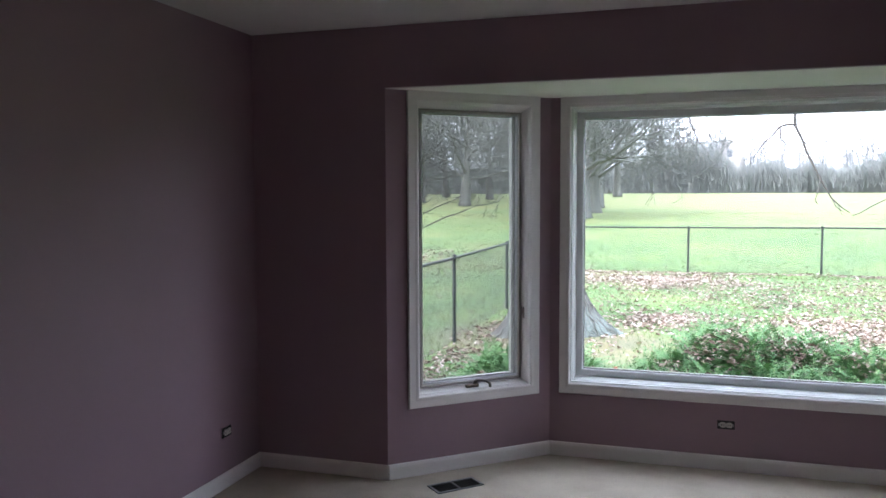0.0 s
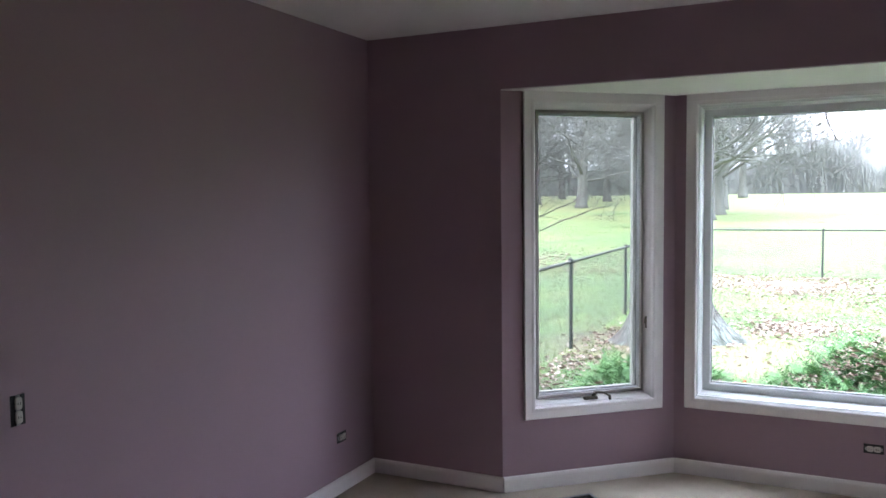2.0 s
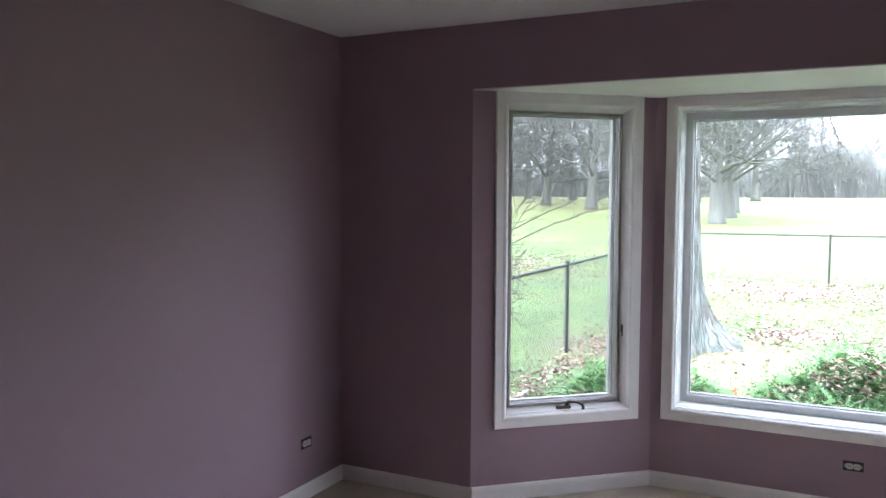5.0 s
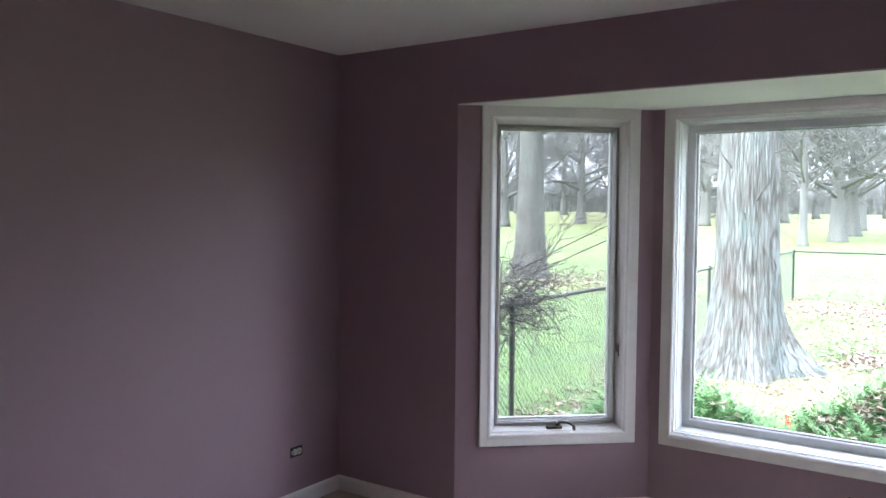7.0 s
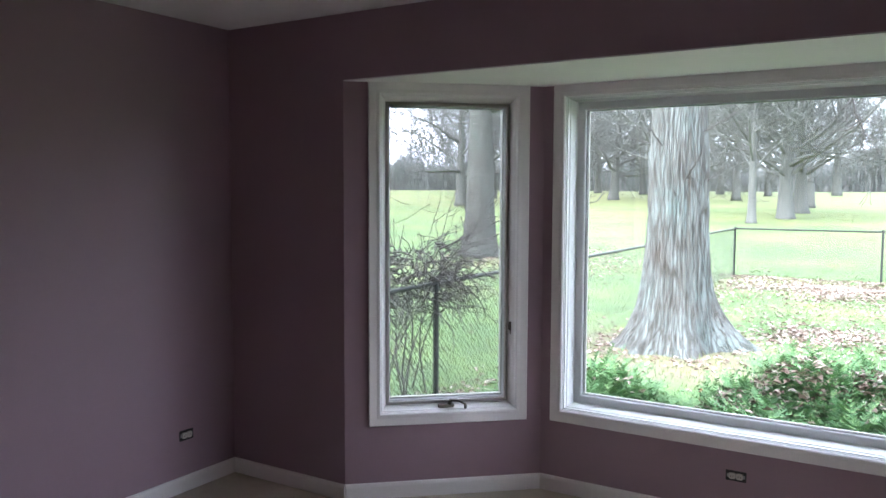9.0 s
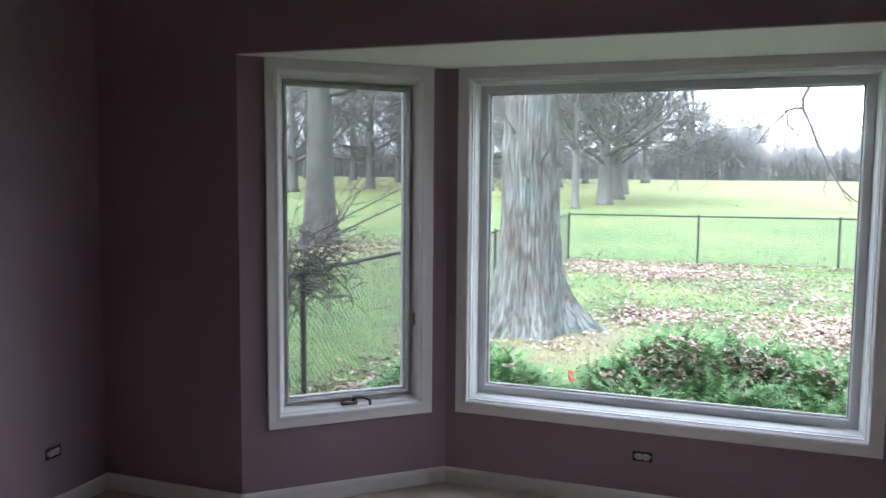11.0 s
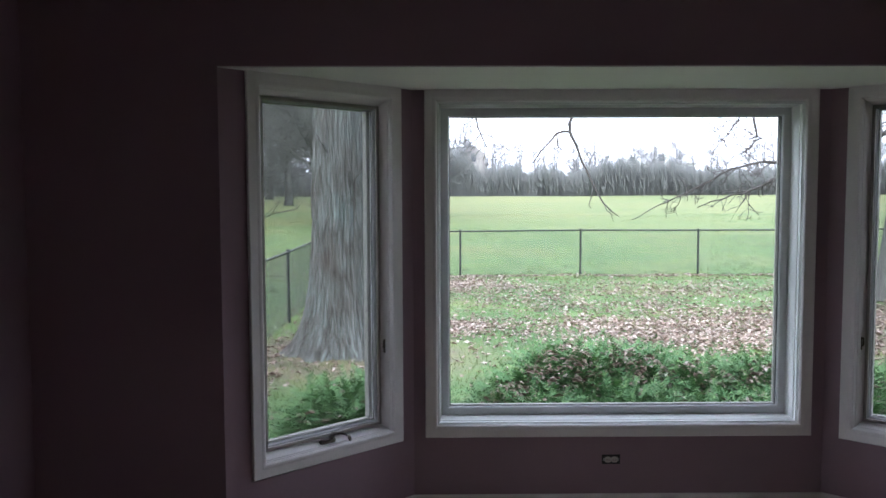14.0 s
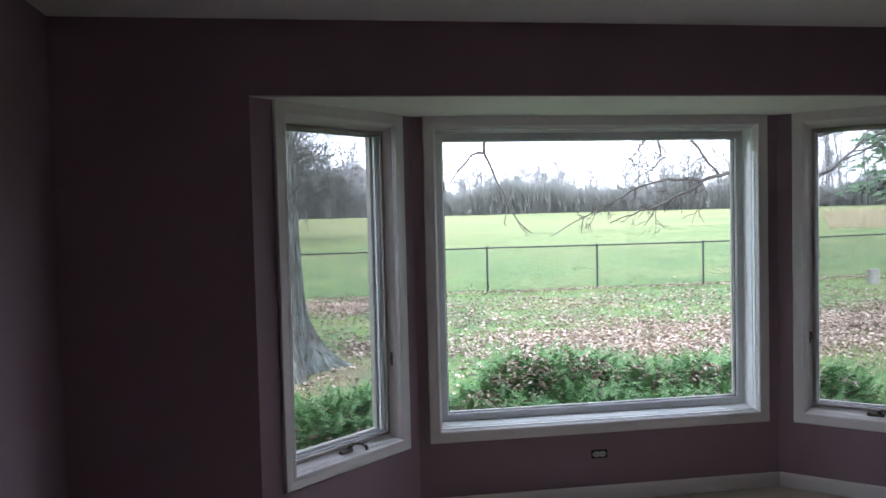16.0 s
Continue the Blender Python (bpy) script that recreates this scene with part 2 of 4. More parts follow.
OAKBARK = bark_material("oak_furrowed_bark", 40.0, (0.125, 0.115, 0.102), (0.172, 0.192, 0.184), True)
BARK = bark_material("grey_furrowed_bark", 32.0, (0.105, 0.100, 0.090), (0.175, 0.178, 0.162))
FARBARK = surface("grey_far_bark", (0.090, 0.090, 0.083), (0.155, 0.158, 0.142), 0.9, 10.0, 0.8, 0.5, 0.02, stretch=(1.0, 1.0, 0.25), wear=0.35)
TWIG = surface("dark_twig_bark", (0.045, 0.04, 0.036), (0.085, 0.075, 0.068), 0.85, 20.0, 2.0, 0.2, 0.004, wear=0.3)
# Twig bark lightened to imitate distance haze, which sits in the base colour.
HAZETWIG = surface("far_wood_twigs_hazed", (0.21, 0.21, 0.215), (0.30, 0.295, 0.295), 0.9, 2.0, 0.05, 0.0, wear=0.25, random_shift=0.35, island=True)
# Thicket tones are raised towards grey; the haze is painted in.
THICKET = leaf_material("far_thicket_twigs_hazed", [(0.0, (0.115, 0.122, 0.116)), (0.5, (0.195, 0.203, 0.197)), (0.85, (0.275, 0.272, 0.265)), (1.0, (0.135, 0.170, 0.135))], 0.9)
FENCE = surface("black_fence_coating", (0.012, 0.016, 0.014), (0.026, 0.031, 0.028), 0.5, 60.0, 3.0, 0.05, 0.0006)
WIRE = surface("grey_green_wire", (0.04, 0.05, 0.042), (0.075, 0.085, 0.07), 0.5, 60.0, 3.0, 0.0)
YEW = leaf_material("evergreen_needles", [(0.0, (0.050, 0.135, 0.045)), (0.6, (0.115, 0.245, 0.085)), (1.0, (0.205, 0.330, 0.115))], 0.75)
DRYLEAF = leaf_material("dry_oak_leaves", [(0.0, (0.12, 0.075, 0.055)), (0.35, (0.26, 0.185, 0.145)), (0.75, (0.40, 0.315, 0.265)), (1.0, (0.58, 0.50, 0.45))], 0.7)
BLADE = leaf_material("grass_blades", [(0.0, (0.075, 0.130, 0.035)), (0.6, (0.130, 0.180, 0.050)), (1.0, (0.24, 0.225, 0.095))], 0.8)
TANGRASS = leaf_material("dry_tall_grass", [(0.0, (0.27, 0.23, 0.15)), (1.0, (0.40, 0.355, 0.25))], 0.9)
PINE = leaf_material("pine_needles", [(0.0, (0.060, 0.115, 0.065)), (1.0, (0.125, 0.200, 0.110))], 0.8)
RED = surface("red_marker_vinyl", (0.55, 0.05, 0.03), (0.65, 0.08, 0.05), 0.5, 60.0, 6.0, 0.0)
STONE = surface("pale_concrete", (0.17, 0.165, 0.15), (0.24, 0.235, 0.215), 0.85, 60.0, 4.0, 0.3, 0.004)

PALEWALL = surface("pale_house_siding", (0.60, 0.60, 0.58), (0.68, 0.68, 0.66), 0.7, 20.0, 0.8, 0.1, 0.002)
BRICKWALL = surface("brown_house_brick", (0.29, 0.27, 0.26), (0.36, 0.335, 0.32), 0.8, 20.0, 0.8, 0.1, 0.002)
SLATE = surface("grey_roof_shingles", (0.30, 0.30, 0.31), (0.38, 0.38, 0.39), 0.8, 12.0, 0.7, 0.1, 0.004)
FARPANE = surface("dark_far_window_pane", (0.10, 0.11, 0.13), (0.14, 0.15, 0.17), 0.15, 30.0, 3.0, 0.0)


# ---- mesh tools ----
class Shape:
    """Vertices and faces gathered for one mesh."""

    def __init__(self):
        self.v, self.f = [], []

    def box(self, lo, hi, m=None):
        base = len(self.v)
        for x in (lo[0], hi[0]):
            for y in (lo[1], hi[1]):
                for z in (lo[2], hi[2]):
                    p = Vector((x, y, z))
                    self.v.append(tuple(m @ p if m else p))
        for f in ((0, 1, 3, 2), (4, 6, 7, 5), (0, 4, 5, 1), (2, 3, 7, 6), (0, 2, 6, 4), (1, 5, 7, 3)):
            self.f.append(tuple(base + i for i in f))
        return self

    def prism(self, outline, z0, z1, m=None):
        base, k = len(self.v), len(outline)
        for z in (z0, z1):
            for x, y in outline:
                p = Vector((x, y, z))
                self.v.append(tuple(m @ p if m else p))
        self.f.append(tuple(base + i for i in reversed(range(k))))
        self.f.append(tuple(base + k + i for i in range(k)))
        for i in range(k):
            j = (i + 1) % k
            self.f.append((base + i, base + j, base + k + j, base + k + i))
        return self

    def loft(self, rings, closed_ends=True):
        base, k = len(self.v), len(rings[0])
        for ring in rings:
            self.v.extend(tuple(p) for p in ring)
        for a in range(len(rings) - 1):
            for i in range(k):
                j = (i + 1) % k
                self.f.append((base + a * k + i, base + a * k + j, base + (a + 1) * k + j, base + (a + 1) * k + i))
        if closed_ends:
            self.f.append(tuple(base + i for i in reversed(range(k))))
            self.f.append(tuple(base + (len(rings) - 1) * k + i for i in range(k)))
        return self

    def tube(self, points, radii, sides=6, ends=True):
        rings = []
        for i, p in enumerate(points):
            p = Vector(p)
            a = Vector(points[max(i - 1, 0)])
            b = Vector(points[min(i + 1, len(points) - 1)])
            d = (b - a).normalized()
            u = d.cross(Vector((0.31, 0.17, 0.93)) if abs(d.z) < 0.9 else Vector((1, 0.1, 0))).normalized()
            w = d.cross(u)
            r = radii[i] if isinstance(radii, (list, tuple)) else radii
            rings.append([p + (u * math.cos(2 * math.pi * k / sides) + w * math.sin(2 * math.pi * k / sides)) * r for k in range(sides)])
        return self.loft(rings, ends)

    def mesh(self, name, material, smooth=False):
        me = bpy.data.meshes.new(name)
        me.from_pydata(self.v, [], self.f)
        me.materials.append(material)
        if smooth:
            me.polygons.foreach_set("use_smooth", [True] * len(me.polygons))
        me.update()
        return me


def part(name, shape, material, parent=None, label="", smooth=False):
    ob = new(name, shape.mesh(name, material, smooth))
    ob.parent = parent
    if label:
        tagged(ob, label)
    return ob


def thing(name, label, category, group="", kind="", at=(0, 0, 0), turn=0):
    ob = new(name)
    ob.empty_display_size = 0.1
    ob.matrix_basis = pose(*at, 0, 0, turn)
    return tagged(ob, label, category, group, kind)


def bevelled(ob, width, segments=2):
    b = ob.modifiers.new("edge", "BEVEL")
    b.width, b.segments, b.limit_method = width, segments, "ANGLE"
    return ob


# ---- the room: floor plan in metres ----
CEIL, SOFFIT, T = 2.44, 2.114, 0.16
EAST, SOUTH = 5.18, -5.2
BEND, CORNER, DEEP = 0.79, 1.556, 0.69
BEND_R, CORNER_R = EAST - BEND, EAST - CORNER
SLANT = math.degrees(math.atan2(DEEP, CORNER - BEND))
SIDE = math.hypot(DEEP, CORNER - BEND)
# panel frames: local x along the wall to the right, local y outwards, z up
PANEL_L = pose(BEND, 0, 0, 0, 0, SLANT)
PANEL_C = pose(CORNER, DEEP, 0)
PANEL_R = pose(CORNER_R, DEEP, 0, 0, 0, -SLANT)


def wall(name, shape, label, material=WALL):
    return tagged(part(name, shape, material), label, "wall", kind="structure")


wall("wall_west", Shape().box((-T, SOUTH, -0.3), (0, T, CEIL)), "mauve painted plaster wall beside the bay")
wall("wall_north_1", Shape().box((0, 0, -0.3), (BEND, T, CEIL)), "mauve painted wall between corner and bay")
wall("wall_north_2", Shape().box((BEND_R, 0, -0.3), (EAST, T, CEIL)), "mauve painted wall on the far side of the bay")
wall("wall_north_3", Shape().box((BEND, 0, SOFFIT + 0.006), (BEND_R, T, CEIL)), "mauve painted header above the bay opening")
wall("wall_east", Shape().box((EAST, SOUTH, -0.3), (EAST + T, T, CEIL)), "mauve painted plain wall")
# Unseen wall behind the camera; its cream brightens the north wall by bounce.
wall("wall_south", Shape().box((-T, SOUTH - T, -0.3), (EAST + T, SOUTH, CEIL)), "unseen plain closing wall, cream added to bounce warm light", CREAM)
bay_outline = [(BEND + 0.002, 0.003), (BEND_R - 0.002, 0.003), (BEND_R + 0.12, 0.16), (CORNER_R + 0.14, DEEP + 0.22), (CORNER - 0.14, DEEP + 0.22), (BEND - 0.12, 0.16)]
tagged(part("ceiling_bay", Shape().prism(bay_outline, SOFFIT, SOFFIT + 0.006), CEILING), "white painted flat soffit of the bay", "ceiling", kind="structure")
tagged(part("roof_bay", Shape().prism(bay_outline[2:], SOFFIT + 0.01, SOFFIT + 0.25), SIDING), "small roof over the window bay", "roof", kind="structure")
tagged(part("ceiling", Shape().box((-T, SOUTH - T, CEIL), (EAST + T, T, CEIL + 0.2)), CEILING), "plain white painted ceiling", "ceiling", kind="structure")
floor_outline = [(-T, SOUTH - T), (EAST + T, SOUTH - T), (EAST + T, 0.1), (BEND_R + 0.1, 0.1), (CORNER_R + 0.08, DEEP + 0.1), (CORNER - 0.08, DEEP + 0.1), (BEND - 0.1, 0.1), (-T, 0.1)]
tagged(part("floor", Shape().prism(floor_outline, -0.25, 0.0), FLOOR), "pale beige worn floor with faint stains", "floor", kind="structure")


def bay_panel(name, m, length, s0, s1, z0, z1, thick):
    """A bay wall with a window opening through it."""
    s = Shape()
    loops = []
    for y in (0, thick):
        for c in (((0, -0.3), (length, -0.3), (length, SOFFIT), (0, SOFFIT)), ((s0, z0), (s1, z0), (s1, z1), (s0, z1))):
            loops.append([m @ Vector((x, y, z)) for x, z in c])
    outer, inner, back_outer, back_inner = loops
    s.loft([inner, outer, back_outer, back_inner, inner], False)
    return wall(name, s, "mauve painted bay wall with a window opening")


# casing outlines along each panel
SIDE_A, SIDE_B = 0.122, 0.950
MID_A, MID_B = 0.058, CORNER_R - CORNER - 0.064
LOW, HIGH = 0.381, SOFFIT + 0.004
bay_panel("wall_bay_1", PANEL_L, SIDE, SIDE_A + 0.045, SIDE_B - 0.045, LOW + 0.045, HIGH - 0.045, 0.15)
bay_panel("wall_bay_2", PANEL_C, CORNER_R - CORNER, MID_A + 0.045, MID_B - 0.045, LOW + 0.045, HIGH - 0.045, 0.17)
bay_panel("wall_bay_3", PANEL_R, SIDE, SIDE - SIDE_B + 0.045, SIDE - SIDE_A - 0.045, LOW + 0.045, HIGH - 0.045, 0.15)


# ---- baseboards ----
def baseboard(m, length, a=0.0, b=0.0):
    """A painted board with an eased top along local x; a and b shift its mitred ends at the front."""
    profile = [(0, 0.002), (-0.012, 0.002), (-0.0125, 0.066), (-0.010, 0.076), (-0.006, 0.082), (0, 0.084)]
    ends = []
    for at, shift in ((0, a), (length, b)):
        ends.append([m @ Vector((at + shift * (-y / 0.0125), y, z)) for y, z in profile])
    s = Shape().loft(ends)
    return tagged(part("baseboard", s, TRIM), "white painted wooden baseboard along the wall", "baseboard", kind="structure")


mitre = 0.0125 * math.tan(radians(SLANT / 2))
baseboard(pose(0, SOUTH, 0, 0, 0, 90), -SOUTH, 0.0125, -0.0125)
baseboard(pose(0, 0, 0), BEND, 0.0125, mitre)
baseboard(PANEL_L, SIDE, mitre, -mitre)
baseboard(PANEL_C, CORNER_R - CORNER, mitre, -mitre)
baseboard(PANEL_R, SIDE, mitre, -mitre)
baseboard(pose(BEND_R, 0, 0), EAST - BEND_R, -mitre, -0.0125)
baseboard(pose(EAST, 0, 0, 0, 0, -90), -SOUTH, 0.0125, -0.0125)


# ---- windows ----
def frame_sides(names, profile, rect, m, material, parent, label=""):
    """Four mitred bars round a rectangle. profile: (inset from the outline, depth outwards), anticlockwise."""
    s0, s1, z0, z1 = rect
    made = []

    def corner(k, i, d):
        return m @ Vector(((s0 + i, s1 - i, s1 - i, s0 + i)[k], d, (z0 + i, z0 + i, z1 - i, z1 - i)[k]))

    for k in range(4):
        rings = [[corner(k, i, d) for i, d in profile], [corner((k + 1) % 4, i, d) for i, d in profile]]
        made.append(part(names, Shape().loft(rings), material, parent, label))
    return made


CASING_PROFILE = [(0, 0), (0, -0.014), (0.004, -0.0172), (0.040, -0.0155), (0.046, -0.0165), (0.056, -0.0165), (0.062, -0.011), (0.062, 0)]


def picture_window(name, m, rect):
    s0, s1, z0, z1 = rect
    w = thing(name, "large fixed picture window with white painted casing", "window", kind="structure")
    frame_sides("casing", CASING_PROFILE, rect, m, TRIM, w)
    frame_sides("jamb", [(0.046, 0.001), (0.065, 0.001), (0.065, 0.010), (0.070, 0.011), (0.071, 0.034), (0.074, 0.035), (0.079, 0.115), (0.081, 0.116), (0.081, 0.165), (0.046, 0.165)], rect, m, JAMB, w)
    frame_sides("sash", [(0.0815, 0.117), (0.114, 0.116), (0.119, 0.118), (0.124, 0.126), (0.124, 0.134), (0.0815, 0.160)], rect, m, SASH, w, "pale grey painted sash")
    frame_sides("glazing_seal", [(0.1205, 0.1285), (0.127, 0.1285), (0.127, 0.134), (0.1205, 0.134)], rect, m, SEAL, w, "thin dark glazing seal")
    p = part("pane", Shape().box((s0 + 0.121, 0.135, z0 + 0.121), (s1 - 0.121, 0.139, z1 - 0.121), m), GLASS, w, "clear window glass")
    p.visible_shadow = False
    frame_sides("outer_frame", [(0.03, 0.1655), (0.124, 0.1655), (0.124, 0.180), (0.03, 0.195)], rect, m, SIDING, w)
    return w


def casement_window(name, m, rect, mirrored):
    s0, s1, z0, z1 = rect
    w = thing(name, "narrow crank casement window with insect screen, closed", "window", kind="structure")
    frame_sides("casing", CASING_PROFILE, rect, m, TRIM, w)
    frame_sides("jamb", [(0.046, 0.001), (0.064, 0.001), (0.065, 0.010), (0.069, 0.012), (0.090, 0.054), (0.092, 0.056), (0.092, 0.150), (0.046, 0.150)], rect, m, TRIM, w)
    frame_sides("screen_frame", [(0.093, 0.046), (0.107, 0.046), (0.109, 0.049), (0.109, 0.056), (0.093, 0.056)], rect, m, TAUPE, w, "taupe metal screen frame")
    part("insect_screen", Shape().box((s0 + 0.108, 0.0515, z0 + 0.108), (s1 - 0.108, 0.0525, z1 - 0.108), m), SCREEN, w, "fine grey insect screen")
    frame_sides("sash", [(0.094, 0.066), (0.110, 0.066), (0.116, 0.074), (0.116, 0.082), (0.094, 0.120)], rect, m, SASH, w, "pale grey painted sash")
    frame_sides("glazing_seal", [(0.112, 0.077), (0.1175, 0.077), (0.1175, 0.082), (0.112, 0.082)], rect, m, SEAL, w, "thin dark glazing seal")
    p = part("pane", Shape().box((s0 + 0.113, 0.083, z0 + 0.113), (s1 - 0.113, 0.087, z1 - 0.113), m), GLASS, w, "clear window glass")
    p.visible_shadow = False
    # crank operator on the sill
    sgn = -1 if mirrored else 1
    mid = (s0 + s1) / 2
    zc = z0 + 0.080
    body = Shape().prism([(mid - 0.048, 0.018), (mid + 0.030, 0.018), (mid + 0.036, 0.028), (mid + 0.030, 0.040), (mid - 0.048, 0.040), (mid - 0.054, 0.030)], zc - 0.010, zc + 0.011, m)
    crank = bevelled(part("crank_operator", body, BRONZE, w, "dark bronze crank operator"), 0.005)
    hub = Shape().tube([m @ Vector((mid + 0.012, 0.030, zc + 0.010)), m @ Vector((mid + 0.012, 0.012, zc + 0.034))], [0.013, 0.010], 10)
    part("hub", hub, BRONZE, crank, smooth=False)
    arm = [m @ Vector((mid + 0.012 + 0.072 * u, 0.012 - 0.024 * u, zc + 0.034 + 0.012 * math.sin(2.6 * u) - 0.026 * u)) for u in (0, 0.2, 0.4, 0.6, 0.8, 1.0)]
    part("crank_arm", Shape().tube(arm, [0.0075, 0.007, 0.006, 0.0055, 0.005, 0.005], 8), BRONZE, crank, smooth=True)
    end = arm[-1]
    part("knob", Shape().tube([end + Vector((0, 0, 0.006)), end + Vector((0.004, -0.004, -0.006)), end + Vector((0.006, -0.006, -0.02))], [0.006, 0.009, 0.007], 8), BRONZE, crank, smooth=True)
    # sash latch on the jamb next to the picture window
    zl = 0.862
    sl = (s0 + 0.079) if mirrored else (s1 - 0.079)
    plate = Shape().box((sl - 0.003, 0.028, zl - 0.034), (sl + 0.003, 0.040, zl + 0.034), m)
    latch = bevelled(part("latch", plate, BRONZE, w, "dark bronze sash latch"), 0.003)
    lever = [m @ Vector((sl - sgn * a, 0.034 - b, zl + c)) for a, b, c in ((0, 0, -0.012), (0.010, 0.004, -0.004), (0.011, 0.008, 0.014), (0.009, 0.010, 0.032))]
    part("lever", Shape().tube(lever, [0.005, 0.0045, 0.004, 0.0035], 8), BRONZE, latch, smooth=True)
    frame_sides("outer_frame", [(0.03, 0.121), (0.113, 0.121), (0.113, 0.150), (0.03, 0.165)], rect, m, SIDING, w)
    return w


casement_window("window_1", PANEL_L, (SIDE_A, SIDE_B, LOW, HIGH), False)
picture_window("window_2", PANEL_C, (MID_A, MID_B, LOW, HIGH))
casement_window("window_3", PANEL_R, (SIDE - SIDE_B, SIDE - SIDE_A, LOW, HIGH), True)


# ---- uncovered outlets, switch and floor register ----
def electrical_opening(name, label, category, m, wide, tall, upright):
    """A cut-out with a dark box lip and a bare receptacle on its metal yoke. Local x along the wall, y outwards."""
    o = thing(name, label, category)
    w2, h2 = wide / 2, tall / 2
    rim = Shape()
    for lo, hi in (((-w2, -0.0025, -h2), (w2, -0.0005, h2)),):
        rim.box(lo, hi, m)
    part("box", rim, BOX, o, "dark open electrical box")
    l2, d2 = (h2 * 0.98, w2 * 0.50) if upright else (w2 * 0.72, h2 * 0.62)
    a, b = (d2, l2) if upright else (l2, d2)
    yoke = Shape().box((-a * 0.55, -0.004, -b * 1.02), (a * 0.55, -0.0027, b * 1.02), m) if upright else Shape().box((-a * 1.22, -0.004, -b * 0.55), (a * 1.22, -0.0027, b * 0.55), m)
    part("yoke", yoke, STEEL, o, "bare steel yoke")
    faces = ((0, 0.46), (0, -0.46)) if upright else ((-0.5, 0), (0.5, 0))
    for fx, fz in faces:
        cx, cz = fx * a, fz * b
        ra, rb = (a * 0.95, b * 0.42) if upright else (a * 0.46, b * 0.98)
        ring = [(cx + ra * math.copysign(abs(math.cos(q)) ** 0.5, math.cos(q)), cz + rb * math.copysign(abs(math.sin(q)) ** 0.5, math.sin(q))) for q in [2 * math.pi * k / 20 for k in range(20)]]
        s = Shape().loft([[m @ Vector((x, -0.0042, z)) for x, z in ring], [m @ Vector((x, -0.009, z)) for x, z in ring], [m @ Vector((cx + (x - cx) * 0.9, -0.0105, cz + (z - cz) * 0.9)) for x, z in ring]])
        face = part("receptacle_face", s, PLASTIC, o, "white plastic receptacle face")
        for k in (-1, 1):
            q = Shape().box((cx + k * ra * 0.34 - 0.0012, -0.0108, cz - 0.004), (cx + k * ra * 0.34 + 0.0012, -0.0104, cz + 0.004), m)
            part("slot", q, BOX, face)
    return o


electrical_opening("outlet", "white duplex outlet without cover plate in a dark box, mauve wall", "outlet", pose(0, -0.336, 0.299, 0, 0, 90), 0.088, 0.054, False)
electrical_opening("outlet", "white duplex outlet without cover plate below the picture window", "outlet", pose(2.552, DEEP, 0.261), 0.092, 0.048, False)
electrical_opening("wall_switch", "bare upright wall switch without cover plate, mauve wall", "switch", pose(0, -2.195, 0.905, 0, 0, 90), 0.050, 0.098, True)

vent = thing("floor_register", "dark metal floor register set into the pale floor", "vent")
VM = pose(1.168, 0.022, 0, 0, 0, 45.5)
part("duct_well", Shape().box((-0.125, -0.052, 0.0005), (0.125, 0.052, 0.002), VM), DUCT, vent, "dark duct opening")
rim = Shape()
for lo, hi in (((-0.138, -0.064, 0.0006), (0.138, -0.052, 0.007)), ((-0.138, 0.052, 0.0006), (0.138, 0.064, 0.007)), ((-0.138, -0.052, 0.0006), (-0.125, 0.052, 0.007)), ((0.125, -0.052, 0.0006), (0.138, 0.052, 0.007)), ((-0.006, -0.052, 0.002), (0.006, 0.052, 0.0068))):
    rim.box(lo, hi, VM)
part("rim", rim, STEEL, vent, "dull metal rim")
for k in range(9):
    y = -0.044 + 0.011 * k
    for x0, x1 in ((-0.124, -0.007), (0.007, 0.124)):
        part("slat", Shape().box((x0, y - 0.001, 0.002), (x1, y + 0.001, 0.0045), VM), DUCT, vent)


# ---- outdoors: ground ----
def ground_height(x, y):
    v = min(max(math.hypot(x - 2.0, y + 3.0) - 19.0, 0), 131.0)
    return -0.5 + 0.0205 * v * v / (v + 4.0)


def axis(near_lo, near_hi, step, far):
    a = list(np.arange(near_lo, near_hi + 0.001, step))
    d, lo, hi = step, near_lo, near_hi
    while hi < far:
        d *= 1.35
        hi += d
        lo -= d
        a = [lo] + a + [hi]
    return a


gx, gy = axis(-12, 22, 0.5, 2500), axis(-8, 30, 0.5, 2500)
g = Shape()
for y in gy:
    for x in gx:
        bumps = 0.03 * noise.noise(Vector((x * 0.5, y * 0.5, 0))) + 0.05 * noise.noise(Vector((x * 0.11, y * 0.11, 5)))
        g.v.append((x, y, ground_height(x, y) + (bumps if math.hypot(x, y) < 200 else 0)))
nx = len(gx)
for j in range(len(gy) - 1):
    for i in range(nx - 1):
        g.f.append((j * nx + i, j * nx + i + 1, (j + 1) * nx + i + 1, (j + 1) * nx + i))
tagged(part("ground", g, LAWN, smooth=True), "green and yellowish winter lawn and open field", "lawn", kind="structure")


def turf(x, y):
    return ground_height(x, y) + 0.03 * noise.noise(Vector((x * 0.5, y * 0.5, 0))) + 0.05 * noise.noise(Vector((x * 0.11, y * 0.11, 5)))


